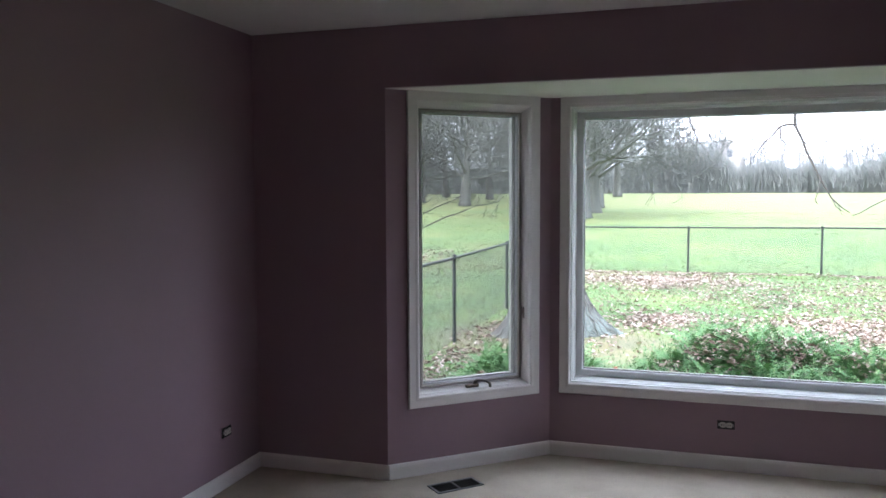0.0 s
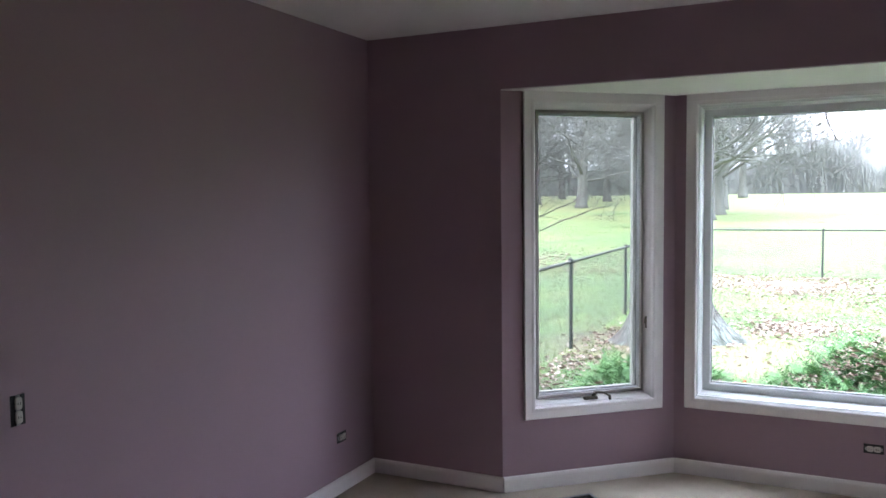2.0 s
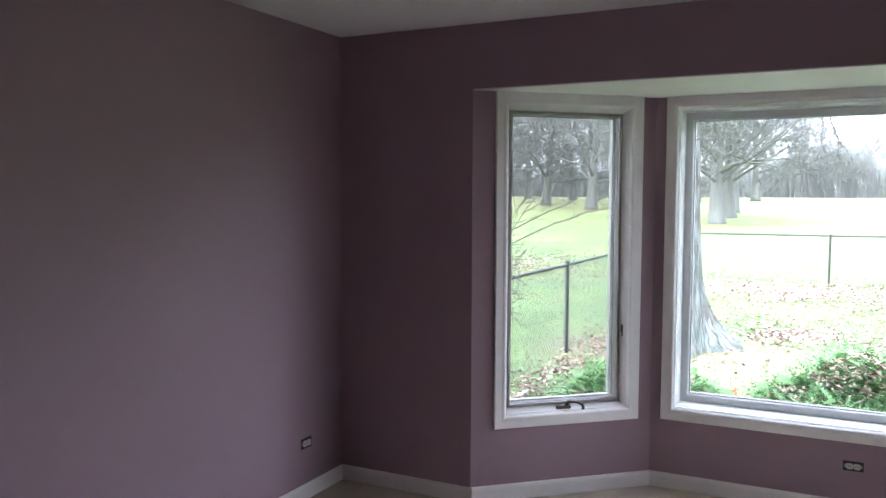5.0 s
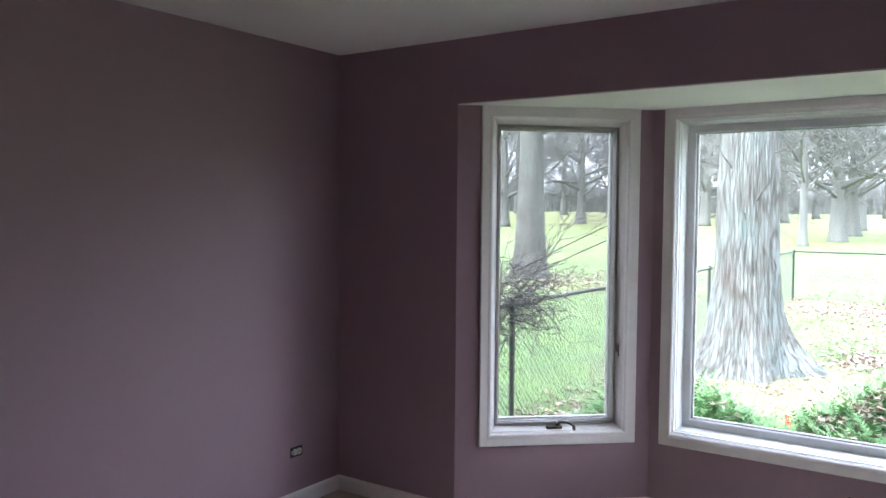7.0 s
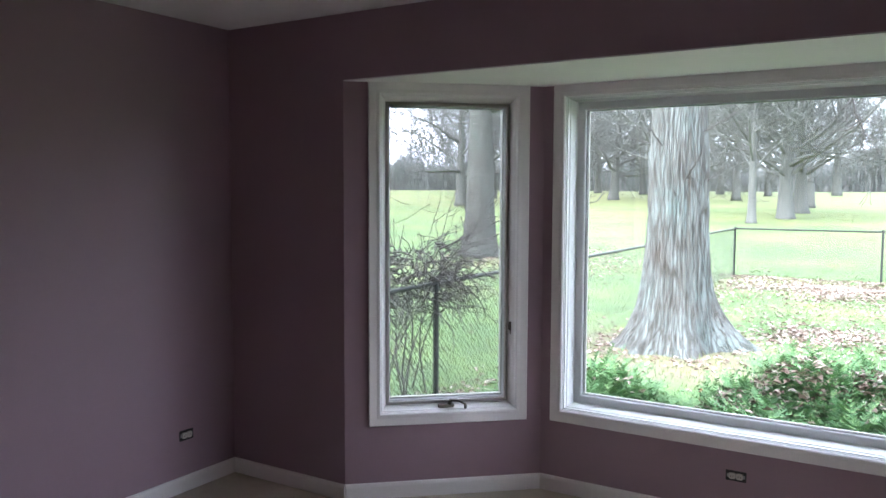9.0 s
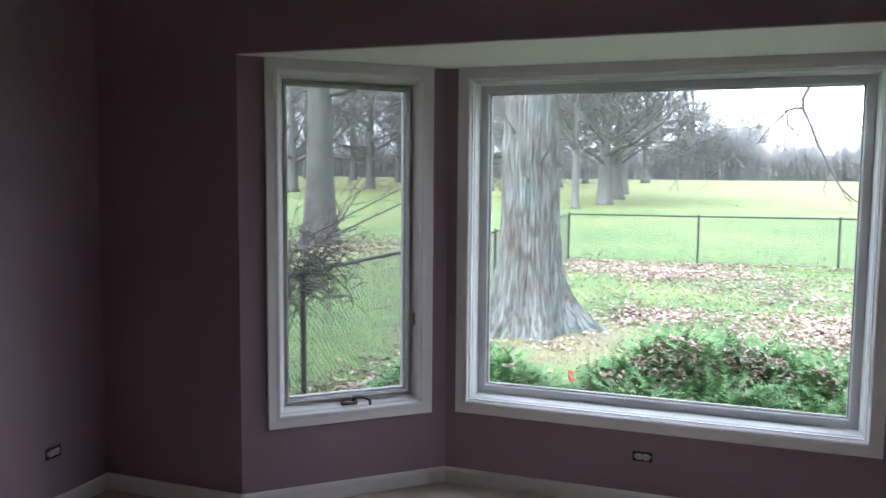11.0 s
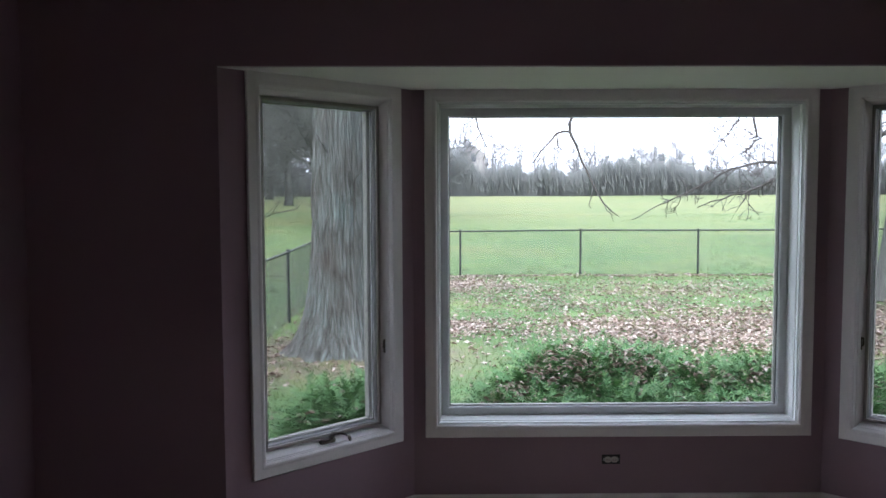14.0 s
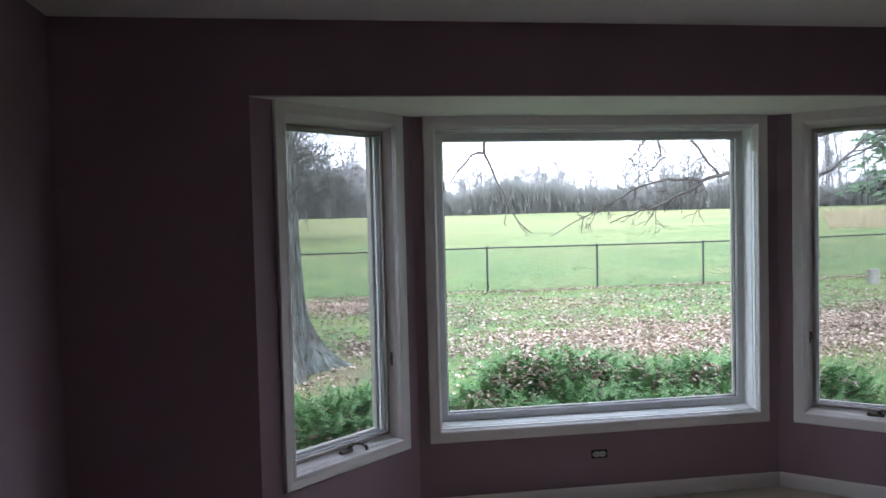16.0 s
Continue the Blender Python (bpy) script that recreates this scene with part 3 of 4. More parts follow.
# ---- fence ----
def fence_run(points, label):
    f = thing("chain_link_fence", label, "fence", group="yard fence")
    top = 1.19
    for x, y in points:
        z = turf(x, y)
        post = part("post", Shape().tube([(x, y, z - 0.05), (x, y, z + top + 0.02)], 0.028, 10), FENCE, f, smooth=False)
        part("cap", Shape().tube([(x, y, z + top + 0.02), (x, y, z + top + 0.045), (x, y, z + top + 0.055)], [0.034, 0.030, 0.010], 10), FENCE, post)
    for (x0, y0), (x1, y1) in zip(points, points[1:]):
        z0, z1 = turf(x0, y0), turf(x1, y1)
        part("top_rail", Shape().tube([(x0, y0, z0 + top), (x1, y1, z1 + top)], 0.021, 8), FENCE, f)
        length = math.hypot(x1 - x0, y1 - y0)
        w = Shape()
        h, gap = top - 0.04, 0.075

        def spot(s, zz):
            u = s / length
            return (x0 + (x1 - x0) * u, y0 + (y1 - y0) * u, z0 + (z1 - z0) * u + 0.03 + zz)

        s = -h
        while s < length:
            for way in (1, -1):
                a, b, za, zb = s, s + h, 0.0, h
                if a < 0:
                    za, a = -a, 0.0
                if b > length:
                    zb, b = h - (b - length), length
                if b > a + 0.02:
                    w.tube([spot(a, za if way > 0 else h - za), spot(b, zb if way > 0 else h - zb)], 0.0027, 3, False)
            s += gap
        tagged(part("chain_link_mesh", w, WIRE, f), kind="stuff")
    return f


back_posts = [(x, 17.45) for x in (-0.92, 2.30, 5.45, 8.54, 11.65, 14.80, 17.94, 21.08, 24.22)]
left_posts = [(-0.86, 13.40), (-0.81, 10.0), (-0.79, 6.60), (-0.74, 3.28), (-0.72, 0.10)]
fence_run(back_posts, "black chain-link fence along the back of the yard")
fence_run([back_posts[0]] + left_posts, "black chain-link fence along the side of the yard")


# ---- trees ----
def crooked(rng, start, way, length, steps, wobble, lift=0.0):
    pts, p, d = [Vector(start)], Vector(start), Vector(way).normalized()
    for _ in range(steps):
        d = (d + Vector((rng.uniform(-1, 1), rng.uniform(-1, 1), rng.uniform(-1, 1) + lift)) * wobble).normalized()
        p = p + d * (length / steps)
        pts.append(p.copy())
    return pts


def grow(rng, shape, start, way, length, radius, depth, sides, wobble=0.22, lift=0.15, kids=(4, 6), thin=0.0):
    """A limb with smaller limbs along it."""
    steps = 6 if depth > 1 else 4
    pts = crooked(rng, start, way, length, steps, wobble, lift)
    radii = [max(radius * (1 - 0.85 * i / steps), thin) for i in range(steps + 1)]
    shape.tube(pts, radii, max(sides, 3), False)
    if depth == 0:
        return
    for _ in range(rng.randint(*kids)):
        u = rng.uniform(0.25, 1.0) * steps
        i = min(int(u), steps - 1)
        at = pts[i].lerp(pts[i + 1], u - i)
        along = (pts[i + 1] - pts[i]).normalized()
        side = Vector((rng.uniform(-1, 1), rng.uniform(-1, 1), rng.uniform(-0.6, 0.9)))
        side = (side - along * side.dot(along)).normalized()
        grow(rng, shape, at, along * rng.uniform(0.4, 0.9) + side, length * rng.uniform(0.40, 0.65), max(radii[i] * 0.55, thin), depth - 1, sides - 1, wobble, lift, kids, thin)


def trunk_shape(rng, x, y, r, height, lean=(0, 0), flare=0.8, ridges=0.10, sides=28, rings=22, roots=5):
    s = Shape()
    z0 = -0.08
    phase = [rng.uniform(0, 6.28) for _ in range(8)]
    out = []
    for k in range(rings + 1):
        u = (k / rings) ** 1.5
        h = u * height
        ring = []
        for i in range(sides):
            a = 2 * math.pi * i / sides
            spread = flare * math.exp(-h / (0.42 * max(r, 0.2) / 0.34)) * (1 + 0.55 * math.cos(roots * a + phase[0]) + 0.25 * math.cos(2 * a + phase[1]))
            fine = ridges * (0.6 * math.cos(sides / 2 * a) + 0.5 * noise.noise(Vector((math.cos(a) * 5 + x, math.sin(a) * 5 + y, h * 0.8))))
            rr = r * (1 - 0.88 * u ** 0.8) * (1 + spread + fine)
            ring.append((lean[0] * h + rr * math.cos(a), lean[1] * h + rr * math.sin(a), z0 + h))
        out.append(ring)
    return s.loft(out, True)


def bare_tree(rng, label, x, y, r, height, limbs, depth, material=BARK, twig=FARBARK, sides=14, rings=12, first=0.35, limb_len=0.45, lean=(0, 0), flare=0.5, group="", thin=0.0, spread=1.0, kids=(4, 6), crowd=1.0):
    t = thing("bare_tree", label, "tree", group=group, at=(x, y, turf(x, y)))
    part("trunk", trunk_shape(rng, x, y, r, height, lean, flare, 0.08, sides, rings), material, t, smooth=True)
    crown = Shape()
    for k in range(limbs):
        u = first + (1 - first) * ((k + 0.5) / limbs) ** crowd
        a = k * 2.4 + rng.uniform(-0.4, 0.4)
        h = u * height
        start = (lean[0] * h, lean[1] * h, h)
        way = (math.cos(a) * spread, math.sin(a) * spread, rng.uniform(0.25, 0.9) * (0.6 + u))
        grow(rng, crown, start, way, height * limb_len * rng.uniform(0.7, 1.15) * (1.25 - 0.6 * u), r * rng.uniform(0.22, 0.36) * (1.1 - 0.75 * u), depth, 6, kids=kids, thin=thin)
    part("crown", crown, twig, t, "bare leafless limbs and twigs", smooth=True)
    return t


rng = random.Random(7)
# the big old tree in the yard
oak = thing("old_oak_tree", "massive old oak with grey furrowed bark and flared roots", "tree")
OX, OY = 0.38, 7.50


def oak_trunk():
    s, sides, rings, height = Shape(), 220, 90, 7.5
    z0 = turf(OX, OY) - 0.10
    roots = [(0.36, 1.9, 0.30), (1.2, 0.7, 0.3), (2.3, 0.9, 0.36), (3.5, 1.1, 0.30), (4.25, 0.75, 0.3), (5.2, 0.8, 0.34)]
    out = []
    for k in range(rings + 1):
        h = height * (k / rings) ** 1.7
        ring = []
        for i in range(sides):
            a = 2 * math.pi * i / sides
            r = 0.365 * (1 - 0.035 * h) + 0.20 * math.exp(-h / 0.75)
            for ra, amount, width in roots:
                d = math.atan2(math.sin(a - ra), math.cos(a - ra))
                r += 0.42 * amount * math.exp(-h / (0.36 if amount > 1.5 else 0.27)) * math.exp(-(d / width) ** 2)
            v = noise.noise(Vector((math.cos(a) * 8, math.sin(a) * 8, h * 0.7)))
            w = noise.noise(Vector((math.cos(a) * 17, math.sin(a) * 17, h * 1.5 + 9)))
            r += 0.022 * (1 - 2.4 * abs(v)) + 0.020 * (1 - 2.4 * abs(w)) + 0.03 * noise.noise(Vector((math.cos(a) * 1.5, math.sin(a) * 1.5, h)))
            ring.append((OX + r * math.cos(a), OY + r * math.sin(a), z0 + h))
        out.append(ring)
    return s.loft(out)


def unroll(ob, sides, rings, around):
    """Surface coordinates in metres: round the trunk and up along it."""
    me = ob.data
    uv = me.uv_layers.new(name="bark")
    ups = [0.0]
    for k in range(rings):
        a, b = me.vertices[k * sides].co, me.vertices[(k + 1) * sides].co
        ups.append(ups[-1] + (b - a).length)
    for f in me.polygons:
        if len(f.vertices) != 4 or f.index >= sides * rings:
            continue
        k, i = divmod(f.index, sides)
        for loop, (du, dv) in zip(f.loop_indices, ((0, 0), (1, 0), (1, 1), (0, 1))):
            uv.data[loop].uv = ((i + du) / sides * around, ups[k + dv])


unroll(part("trunk", oak_trunk(), OAKBARK, oak, smooth=True), 220, 90, 2.3)
oak_crown = Shape()
for a, h, up, length in ((0.3, 4.6, 0.5, 6), (1.5, 5.2, 0.5, 6), (2.7, 4.3, 0.4, 6), (3.9, 5.5, 0.5, 6), (5.1, 6.0, 0.8, 6), (0.9, 6.6, 1.0, 6), (3.2, 7.0, 1.2, 6)):
    grow(rng, oak_crown, (OX, OY, h), (math.cos(a), math.sin(a), up), length, 0.16, 3, 8, 0.2, 0.42)
# short dead shoots on the trunk
for a, h, length in ((-1.9, 2.15, 0.5), (-1.0, 1.75, 0.6), (-0.3, 2.35, 0.7), (3.5, 2.2, 0.5), (-1.4, 1.5, 0.4), (0.1, 1.7, 0.5)):
    grow(rng, oak_crown, (OX + 0.33 * math.cos(a), OY + 0.33 * math.sin(a), h), (math.cos(a), math.sin(a), 0.7), length, 0.012, 1, 5, 0.3, 0.0, (2, 4))
droop = [(0.9, 7.8, 4.8), (1.6, 8.4, 4.3), (2.1, 8.9, 3.5), (2.25, 9.0, 3.0), (2.32, 9.0, 2.65), (2.45, 9.0, 2.35)]
oak_crown.tube(droop, [0.06, 0.042, 0.027, 0.020, 0.014, 0.008], 6)
for _ in range(16):
    i = rng.randrange(2, 5)
    at = Vector(droop[i]).lerp(Vector(droop[i + 1]), rng.random())
    grow(rng, oak_crown, at, (rng.uniform(-0.7, 0.8), rng.uniform(-0.3, 0.3), rng.uniform(-1.0, 0.2)), rng.uniform(0.2, 0.45), 0.010, 1, 4, 0.35, -0.08, (2, 3), 0.005)
part("crown", oak_crown, TWIG, oak, "bare leafless limbs", smooth=True)

# large tree outside the side fence, the row across the field, and the trees to the right
bare_tree(rng, "large bare tree standing outside the side fence", -8.8, 18.6, 0.50, 15, 14, 3, BARK, FARBARK, 24, 18, 0.29, flare=0.34, crowd=1.3)
bare_tree(rng, "slim bare tree in the field with pale bark", -5.0, 41.3, 0.24, 11, 14, 3, FARBARK, FARBARK, 12, 12, 0.24, thin=0.014, flare=0.3, crowd=1.5)
bare_tree(rng, "wide bare tree in the field with low spreading limbs", -4.12, 46.4, 0.46, 12, 22, 3, FARBARK, FARBARK, 16, 14, 0.19, 0.60, thin=0.016, spread=1.2, flare=0.28, kids=(5, 7), crowd=1.9)
bare_tree(rng, "wide bare tree in the field row", -4.4, 54.4, 0.45, 12, 18, 3, FARBARK, FARBARK, 14, 12, 0.20, 0.58, thin=0.018, spread=1.15, flare=0.3, kids=(5, 6), crowd=1.8)
bare_tree(rng, "broad bare tree in the field row", -5.2, 64.4, 0.52, 13, 14, 3, FARBARK, FARBARK, 12, 10, 0.2, 0.65, thin=0.02, spread=1.4, flare=0.25)
bare_tree(rng, "bare tree at the far end of the field row", -7.2, 106.0, 0.55, 15, 11, 3, FARBARK, FARBARK, 12, 10, 0.2, 0.5, thin=0.03, flare=0.2)
bare_tree(rng, "leaning bare tree standing inside the yard fence", 10.5, 12.25, 0.20, 9, 9, 3, FARBARK, TWIG, 18, 16, 0.36, 0.5, (0.10, 0.0), 0.35)
bare_tree(rng, "forked bare tree standing beyond the back fence", 19.3, 24.0, 0.27, 11, 11, 3, FARBARK, TWIG, 14, 12, 0.24, 0.55, (0.03, 0.0), 0.3)

# grove to the left of the field: broad old trees with low limbs
kinds = []
for k in range(14):
    d = 70 + 4.2 * k + rng.uniform(-3, 3)
    b = -0.50 + 0.36 * ((k * 0.618) % 1.0)
    x, y = 2.6 + b * d, -3.2 + math.sqrt(max(1 - b * b, 0)) * d
    if k < 5:
        kinds.append(bare_tree(rng, "bare broad old tree in the grove beyond the field", x, y, rng.uniform(0.40, 0.55), rng.uniform(13, 17), 17, 3, FARBARK, FARBARK, 12, 10, 0.18, 0.66, (rng.uniform(-0.07, 0.07), 0), 0.25, "grove trees", 0.022, spread=1.35, kids=(4, 6), crowd=1.6))
    else:
        copy_thing(kinds[k % 5], pose(x, y, turf(x, y), 0, 0, rng.uniform(0, 360)))

# hanging branches that reach in from above
hang = thing("hanging_branch", "thin bare hanging twig against the sky", "branch")
h1 = Shape()
h1.tube([(4.35, 10.5, 5.2), (4.22, 10.4, 3.6), (4.10, 10.4, 3.20), (4.03, 10.4, 3.01), (3.96, 10.4, 2.85), (3.97, 10.4, 2.68), (4.07, 10.4, 2.48), (4.18, 10.4, 2.19), (4.32, 10.4, 1.91), (4.43, 10.4, 1.69), (4.55, 10.4, 1.48), (4.73, 10.4, 1.31), (4.82, 10.4, 1.25)], [0.04, 0.034, 0.030, 0.028, 0.030, 0.027, 0.022, 0.019, 0.017, 0.015, 0.012, 0.009, 0.006], 6)
h1.tube([(3.97, 10.4, 2.70), (3.86, 10.4, 2.71), (3.73, 10.4, 2.67), (3.65, 10.4, 2.56), (3.48, 10.4, 2.39), (3.33, 10.4, 2.16)], [0.027, 0.024, 0.022, 0.018, 0.014, 0.009], 5)
h1.tube([(3.74, 10.4, 2.66), (3.76, 10.4, 2.46), (3.85, 10.4, 2.36)], [0.014, 0.012, 0.007], 5)
h1.tube([(4.38, 10.4, 1.78), (4.33, 10.4, 1.55), (4.30, 10.4, 1.45), (4.34, 10.4, 1.39)], [0.010, 0.008, 0.007, 0.005], 5)
h1.tube([(4.55, 10.4, 1.48), (4.62, 10.4, 1.34), (4.74, 10.4, 1.26)], [0.009, 0.008, 0.005], 5)
for (bx, bz), (wx, wz), ln in (((3.95, 2.83), (-0.6, 0.2), 0.12), ((3.52, 2.43), (-0.3, -1), 0.22), ((3.85, 2.36), (0.5, -0.4), 0.12), ((4.10, 2.42), (0.8, -0.6), 0.22), ((4.2, 2.15), (0.8, -0.6), 0.2), ((4.14, 2.30), (-0.7, -0.6), 0.12), ((4.66, 1.37), (0.4, -0.8), 0.16), ((4.32, 1.90), (0.5, -0.8), 0.16)):
    grow(rng, h1, (bx, 10.4, bz), (wx, 0.2, wz), ln, 0.008, 1, 4, 0.35, -0.1, (1, 2), 0.004)
part("twig", h1, TWIG, hang, smooth=True)

def bent(points, amount):
    """The line with an uneven joint between every two points."""
    out = [points[0]]
    for a, b in zip(points, points[1:]):
        m = (Vector(a) + Vector(b)) / 2 + Vector((rng.uniform(-1, 1), rng.uniform(-1, 1), rng.uniform(-1, 1))) * amount
        out += [tuple(m), b]
    return out


def tapering(n, thick, thin):
    return [thick + (thin - thick) * (i / (n - 1)) ** 0.8 for i in range(n)]


reach = thing("overhanging_limb", "bare overhanging limb with drooping twigs", "branch")
h2 = Shape()
main = bent([(10.9, 12.0, 3.9), (9.6, 9.9, 3.1), (8.4, 8.5, 2.55), (7.41, 8.0, 2.22), (7.17, 8.0, 2.12), (6.85, 8.0, 2.03), (6.61, 8.0, 1.87), (6.29, 8.0, 1.73), (6.02, 8.0, 1.63), (5.75, 8.0, 1.55), (5.38, 8.0, 1.43)], 0.03)
h2.tube(main, tapering(len(main), 0.055, 0.006), 7)
second = bent([(6.85, 8.0, 2.03), (6.57, 8.0, 2.07), (6.30, 8.0, 2.08), (6.02, 8.0, 2.01), (5.70, 8.0, 1.90), (5.43, 8.0, 1.75), (5.21, 8.0, 1.63), (4.94, 8.0, 1.51), (4.67, 8.0, 1.38), (4.45, 8.0, 1.26)], 0.025)
h2.tube(second, tapering(len(second), 0.026, 0.005), 6)
third = bent([(6.5, 8.0, 3.6), (6.62, 8.0, 3.0), (6.71, 8.0, 2.65), (6.85, 8.0, 2.48), (6.98, 8.0, 2.30), (7.14, 8.0, 2.14)], 0.03)
h2.tube(third, tapering(len(third), 0.030, 0.016), 6)
fourth = bent([(6.2, 8.0, 3.7), (6.12, 8.0, 3.1), (6.16, 8.0, 2.65), (6.20, 8.0, 2.50), (6.28, 8.0, 2.41), (6.12, 8.0, 2.27), (6.00, 8.0, 2.20)], 0.025)
h2.tube(fourth, tapering(len(fourth), 0.028, 0.008), 6)
fifth = bent([(6.15, 8.0, 3.2), (5.94, 8.0, 2.65), (5.85, 8.0, 2.53), (5.74, 8.0, 2.43), (5.78, 8.0, 2.28)], 0.025)
h2.tube(fifth, tapering(len(fifth), 0.024, 0.007), 6)
for line, n_side, ln in ((main[6:18], 34, 0.50), (second[:15], 46, 0.38), (third, 16, 0.5), (fourth, 20, 0.5), (fifth, 14, 0.45)):
    for _ in range(n_side):
        i = rng.randrange(len(line) - 1)
        at = Vector(line[i]).lerp(Vector(line[i + 1]), rng.random())
        grow(rng, h2, at, (rng.uniform(-1.0, 0.15), rng.uniform(-0.4, 0.4), rng.uniform(-0.9, 0.45)), ln * rng.uniform(0.4, 1.0), 0.008, 1, 5, 0.34, -0.05, (2, 4), 0.004)
part("limb", h2, TWIG, reach, smooth=True)

# bramble thicket over the side fence
bramble = thing("bramble_shrub", "tangled bare bramble shrub grown over the fence", "shrub")
bs = Shape()
for k in range(4):
    a = rng.uniform(0, 6.28)
    start = (-1.05 + rng.uniform(-0.3, 0.2), 3.45 + rng.uniform(-0.4, 0.4), -0.52)
    way = (math.cos(a) * 0.25, math.sin(a) * 0.25, 1.0)
    pts = crooked(rng, start, way, rng.uniform(1.2, 1.9), 9, 0.26, rng.uniform(-0.25, 0.1))
    bs.tube(pts, [0.010 * (1 - 0.07 * i) for i in range(10)], 5, False)
    for _ in range(7):
        i = rng.randrange(4, 9)
        grow(rng, bs, pts[i], (rng.uniform(-1, 1), rng.uniform(-1, 1), rng.uniform(-0.7, 0.7)), rng.uniform(0.2, 0.5), 0.005, 1, 4, 0.4, -0.15, (2, 4), 0.0025)
for k in range(5):
    pts = crooked(rng, (-1.25 + rng.uniform(-0.3, 0.2), 3.5 + rng.uniform(-0.5, 0.4), -0.52), (rng.uniform(-0.1, 0.35), rng.uniform(-0.1, 0.3), 1.0), rng.uniform(2.2, 2.9), 10, 0.17, 0.15)
    bs.tube(pts, [0.009 * (1 - 0.08 * i) for i in range(11)], 5, False)
    for i in (5, 6, 7, 8):
        grow(rng, bs, pts[i], (rng.uniform(0, 1), rng.uniform(-0.5, 1), rng.uniform(0.2, 0.8)), rng.uniform(0.3, 0.7), 0.004, 1, 4, 0.3, 0.0, (1, 3), 0.0025)
for k in range(150):
    a, e, q = rng.uniform(0, 6.28), rng.uniform(-1.2, 1.2), rng.random() ** 0.5
    start = (-0.98 + 0.36 * q * math.cos(a) * math.cos(e), 3.35 + 0.60 * q * math.sin(a) * math.cos(e), 0.74 + 0.40 * q * math.sin(e))
    grow(rng, bs, start, (math.cos(a), math.sin(a), rng.uniform(-0.5, 0.4)), rng.uniform(0.25, 0.60), 0.010, 1, 4, 0.5, -0.10, (2, 4), 0.0045)
WHIP_LOW = [(-1.0, 3.6, 0.6), (-0.85, 3.9, 0.95), (-0.50, 4.3, 1.18), (-0.22, 4.4, 1.32), (-0.10, 4.5, 1.36), (0.05, 4.6, 1.43), (0.24, 4.9, 1.475), (0.22, 5.1, 1.55)]
WHIP_HIGH = [(-1.05, 3.7, 0.7), (-0.85, 4.0, 1.1), (-0.50, 4.5, 1.36), (-0.33, 4.5, 1.44), (-0.14, 4.5, 1.51), (0.02, 4.6, 1.63)]
for line in (WHIP_LOW, WHIP_HIGH):
    bs.tube(line, tapering(len(line), 0.009, 0.004), 5)
    for i in range(2, len(line) - 1):
        grow(rng, bs, line[i], (rng.uniform(0.2, 0.9), rng.uniform(-0.2, 0.5), rng.uniform(-0.1, 0.7)), rng.uniform(0.15, 0.35), 0.004, 1, 4, 0.3, 0.0, (1, 2), 0.0022)
part("canes", bs, TWIG, bramble, smooth=True)


# ---- far woods ----
woods = Shape()
wr = random.Random(21)
for k in range(330):
    b = wr.uniform(-0.62, 0.92)
    d = wr.uniform(140, 190)
    x, y = 2.6 + math.sin(b) * d, -3.2 + math.cos(b) * d
    z = ground_height(x, y)
    tall = wr.uniform(5.5, 10.5) * (1.5 if b < 0.06 else 1.8 if b > 0.5 else 1.0) * (1.35 if wr.random() < 0.12 else 1.0)
    pts = crooked(wr, (x, y, z - 0.2), (wr.uniform(-0.1, 0.1), wr.uniform(-0.1, 0.1), 1), tall, 5, 0.07, 0.1)
    woods.tube(pts, [0.24, 0.21, 0.17, 0.13, 0.09, 0.05], 4, False)
    for j in range(11):
        i = wr.randrange(1, 5)
        grow(wr, woods, pts[i].lerp(pts[i + 1], wr.random()), (wr.uniform(-1, 1), wr.uniform(-1, 1), wr.uniform(0.3, 1.3)), tall * wr.uniform(0.16, 0.34), 0.09, 1, 4, 0.2, 0.2, (3, 5), 0.045)
tagged(part("far_woods", woods, HAZETWIG), "distant bare winter woods along the field edge, haze grey in their colour", "woods", kind="stuff")

thicket = Shape()
for k in range(120000):
    b = wr.uniform(-0.70, 1.0)
    d = wr.uniform(134, 150)
    x, y = 2.6 + math.sin(b) * d, -3.2 + math.cos(b) * d
    z = ground_height(x, y)
    top = 3.2 + 2.6 * (0.5 + noise.noise(Vector((b * 26, 0.3, 0)))) + 1.4 * noise.noise(Vector((b * 90, 4, 0))) + 4.0 * math.exp(-((b + 0.01) / 0.05) ** 2)
    h = max(top, 1.4) * wr.uniform(0.12, 1.1)
    w = wr.uniform(0.02, 0.045) + 0.13 / (1.0 + h)
    lx, ly = wr.uniform(-1.0, 1.0) * (0.25 + 0.07 * h), wr.uniform(-0.6, 0.6)
    i = len(thicket.v)
    thicket.v += [(x - w, y, z - 0.1), (x + w, y + 0.15, z - 0.1), (x + lx, y + ly, z + h), (x + 0.05, y + 0.4, z - 0.1)]
    thicket.f += [(i, i + 1, i + 2), (i + 1, i + 3, i + 2), (i + 3, i, i + 2)]
    for _ in range(2):
        u = wr.uniform(0.3, 0.9)
        p = Vector((x + lx * u, y + ly * u, z + h * u))
        i = len(thicket.v)
        thicket.v += [tuple(p), tuple(p + Vector((0.05, 0, 0.12))), tuple(p + Vector((wr.uniform(-0.5, 0.5), wr.uniform(-0.4, 0.4), wr.uniform(0.6, 1.9))))]
        thicket.f.append((i, i + 1, i + 2))
tagged(part("far_thicket", thicket, THICKET), "distant dark brushy thicket under the woods, paled for haze", "thicket", kind="stuff")

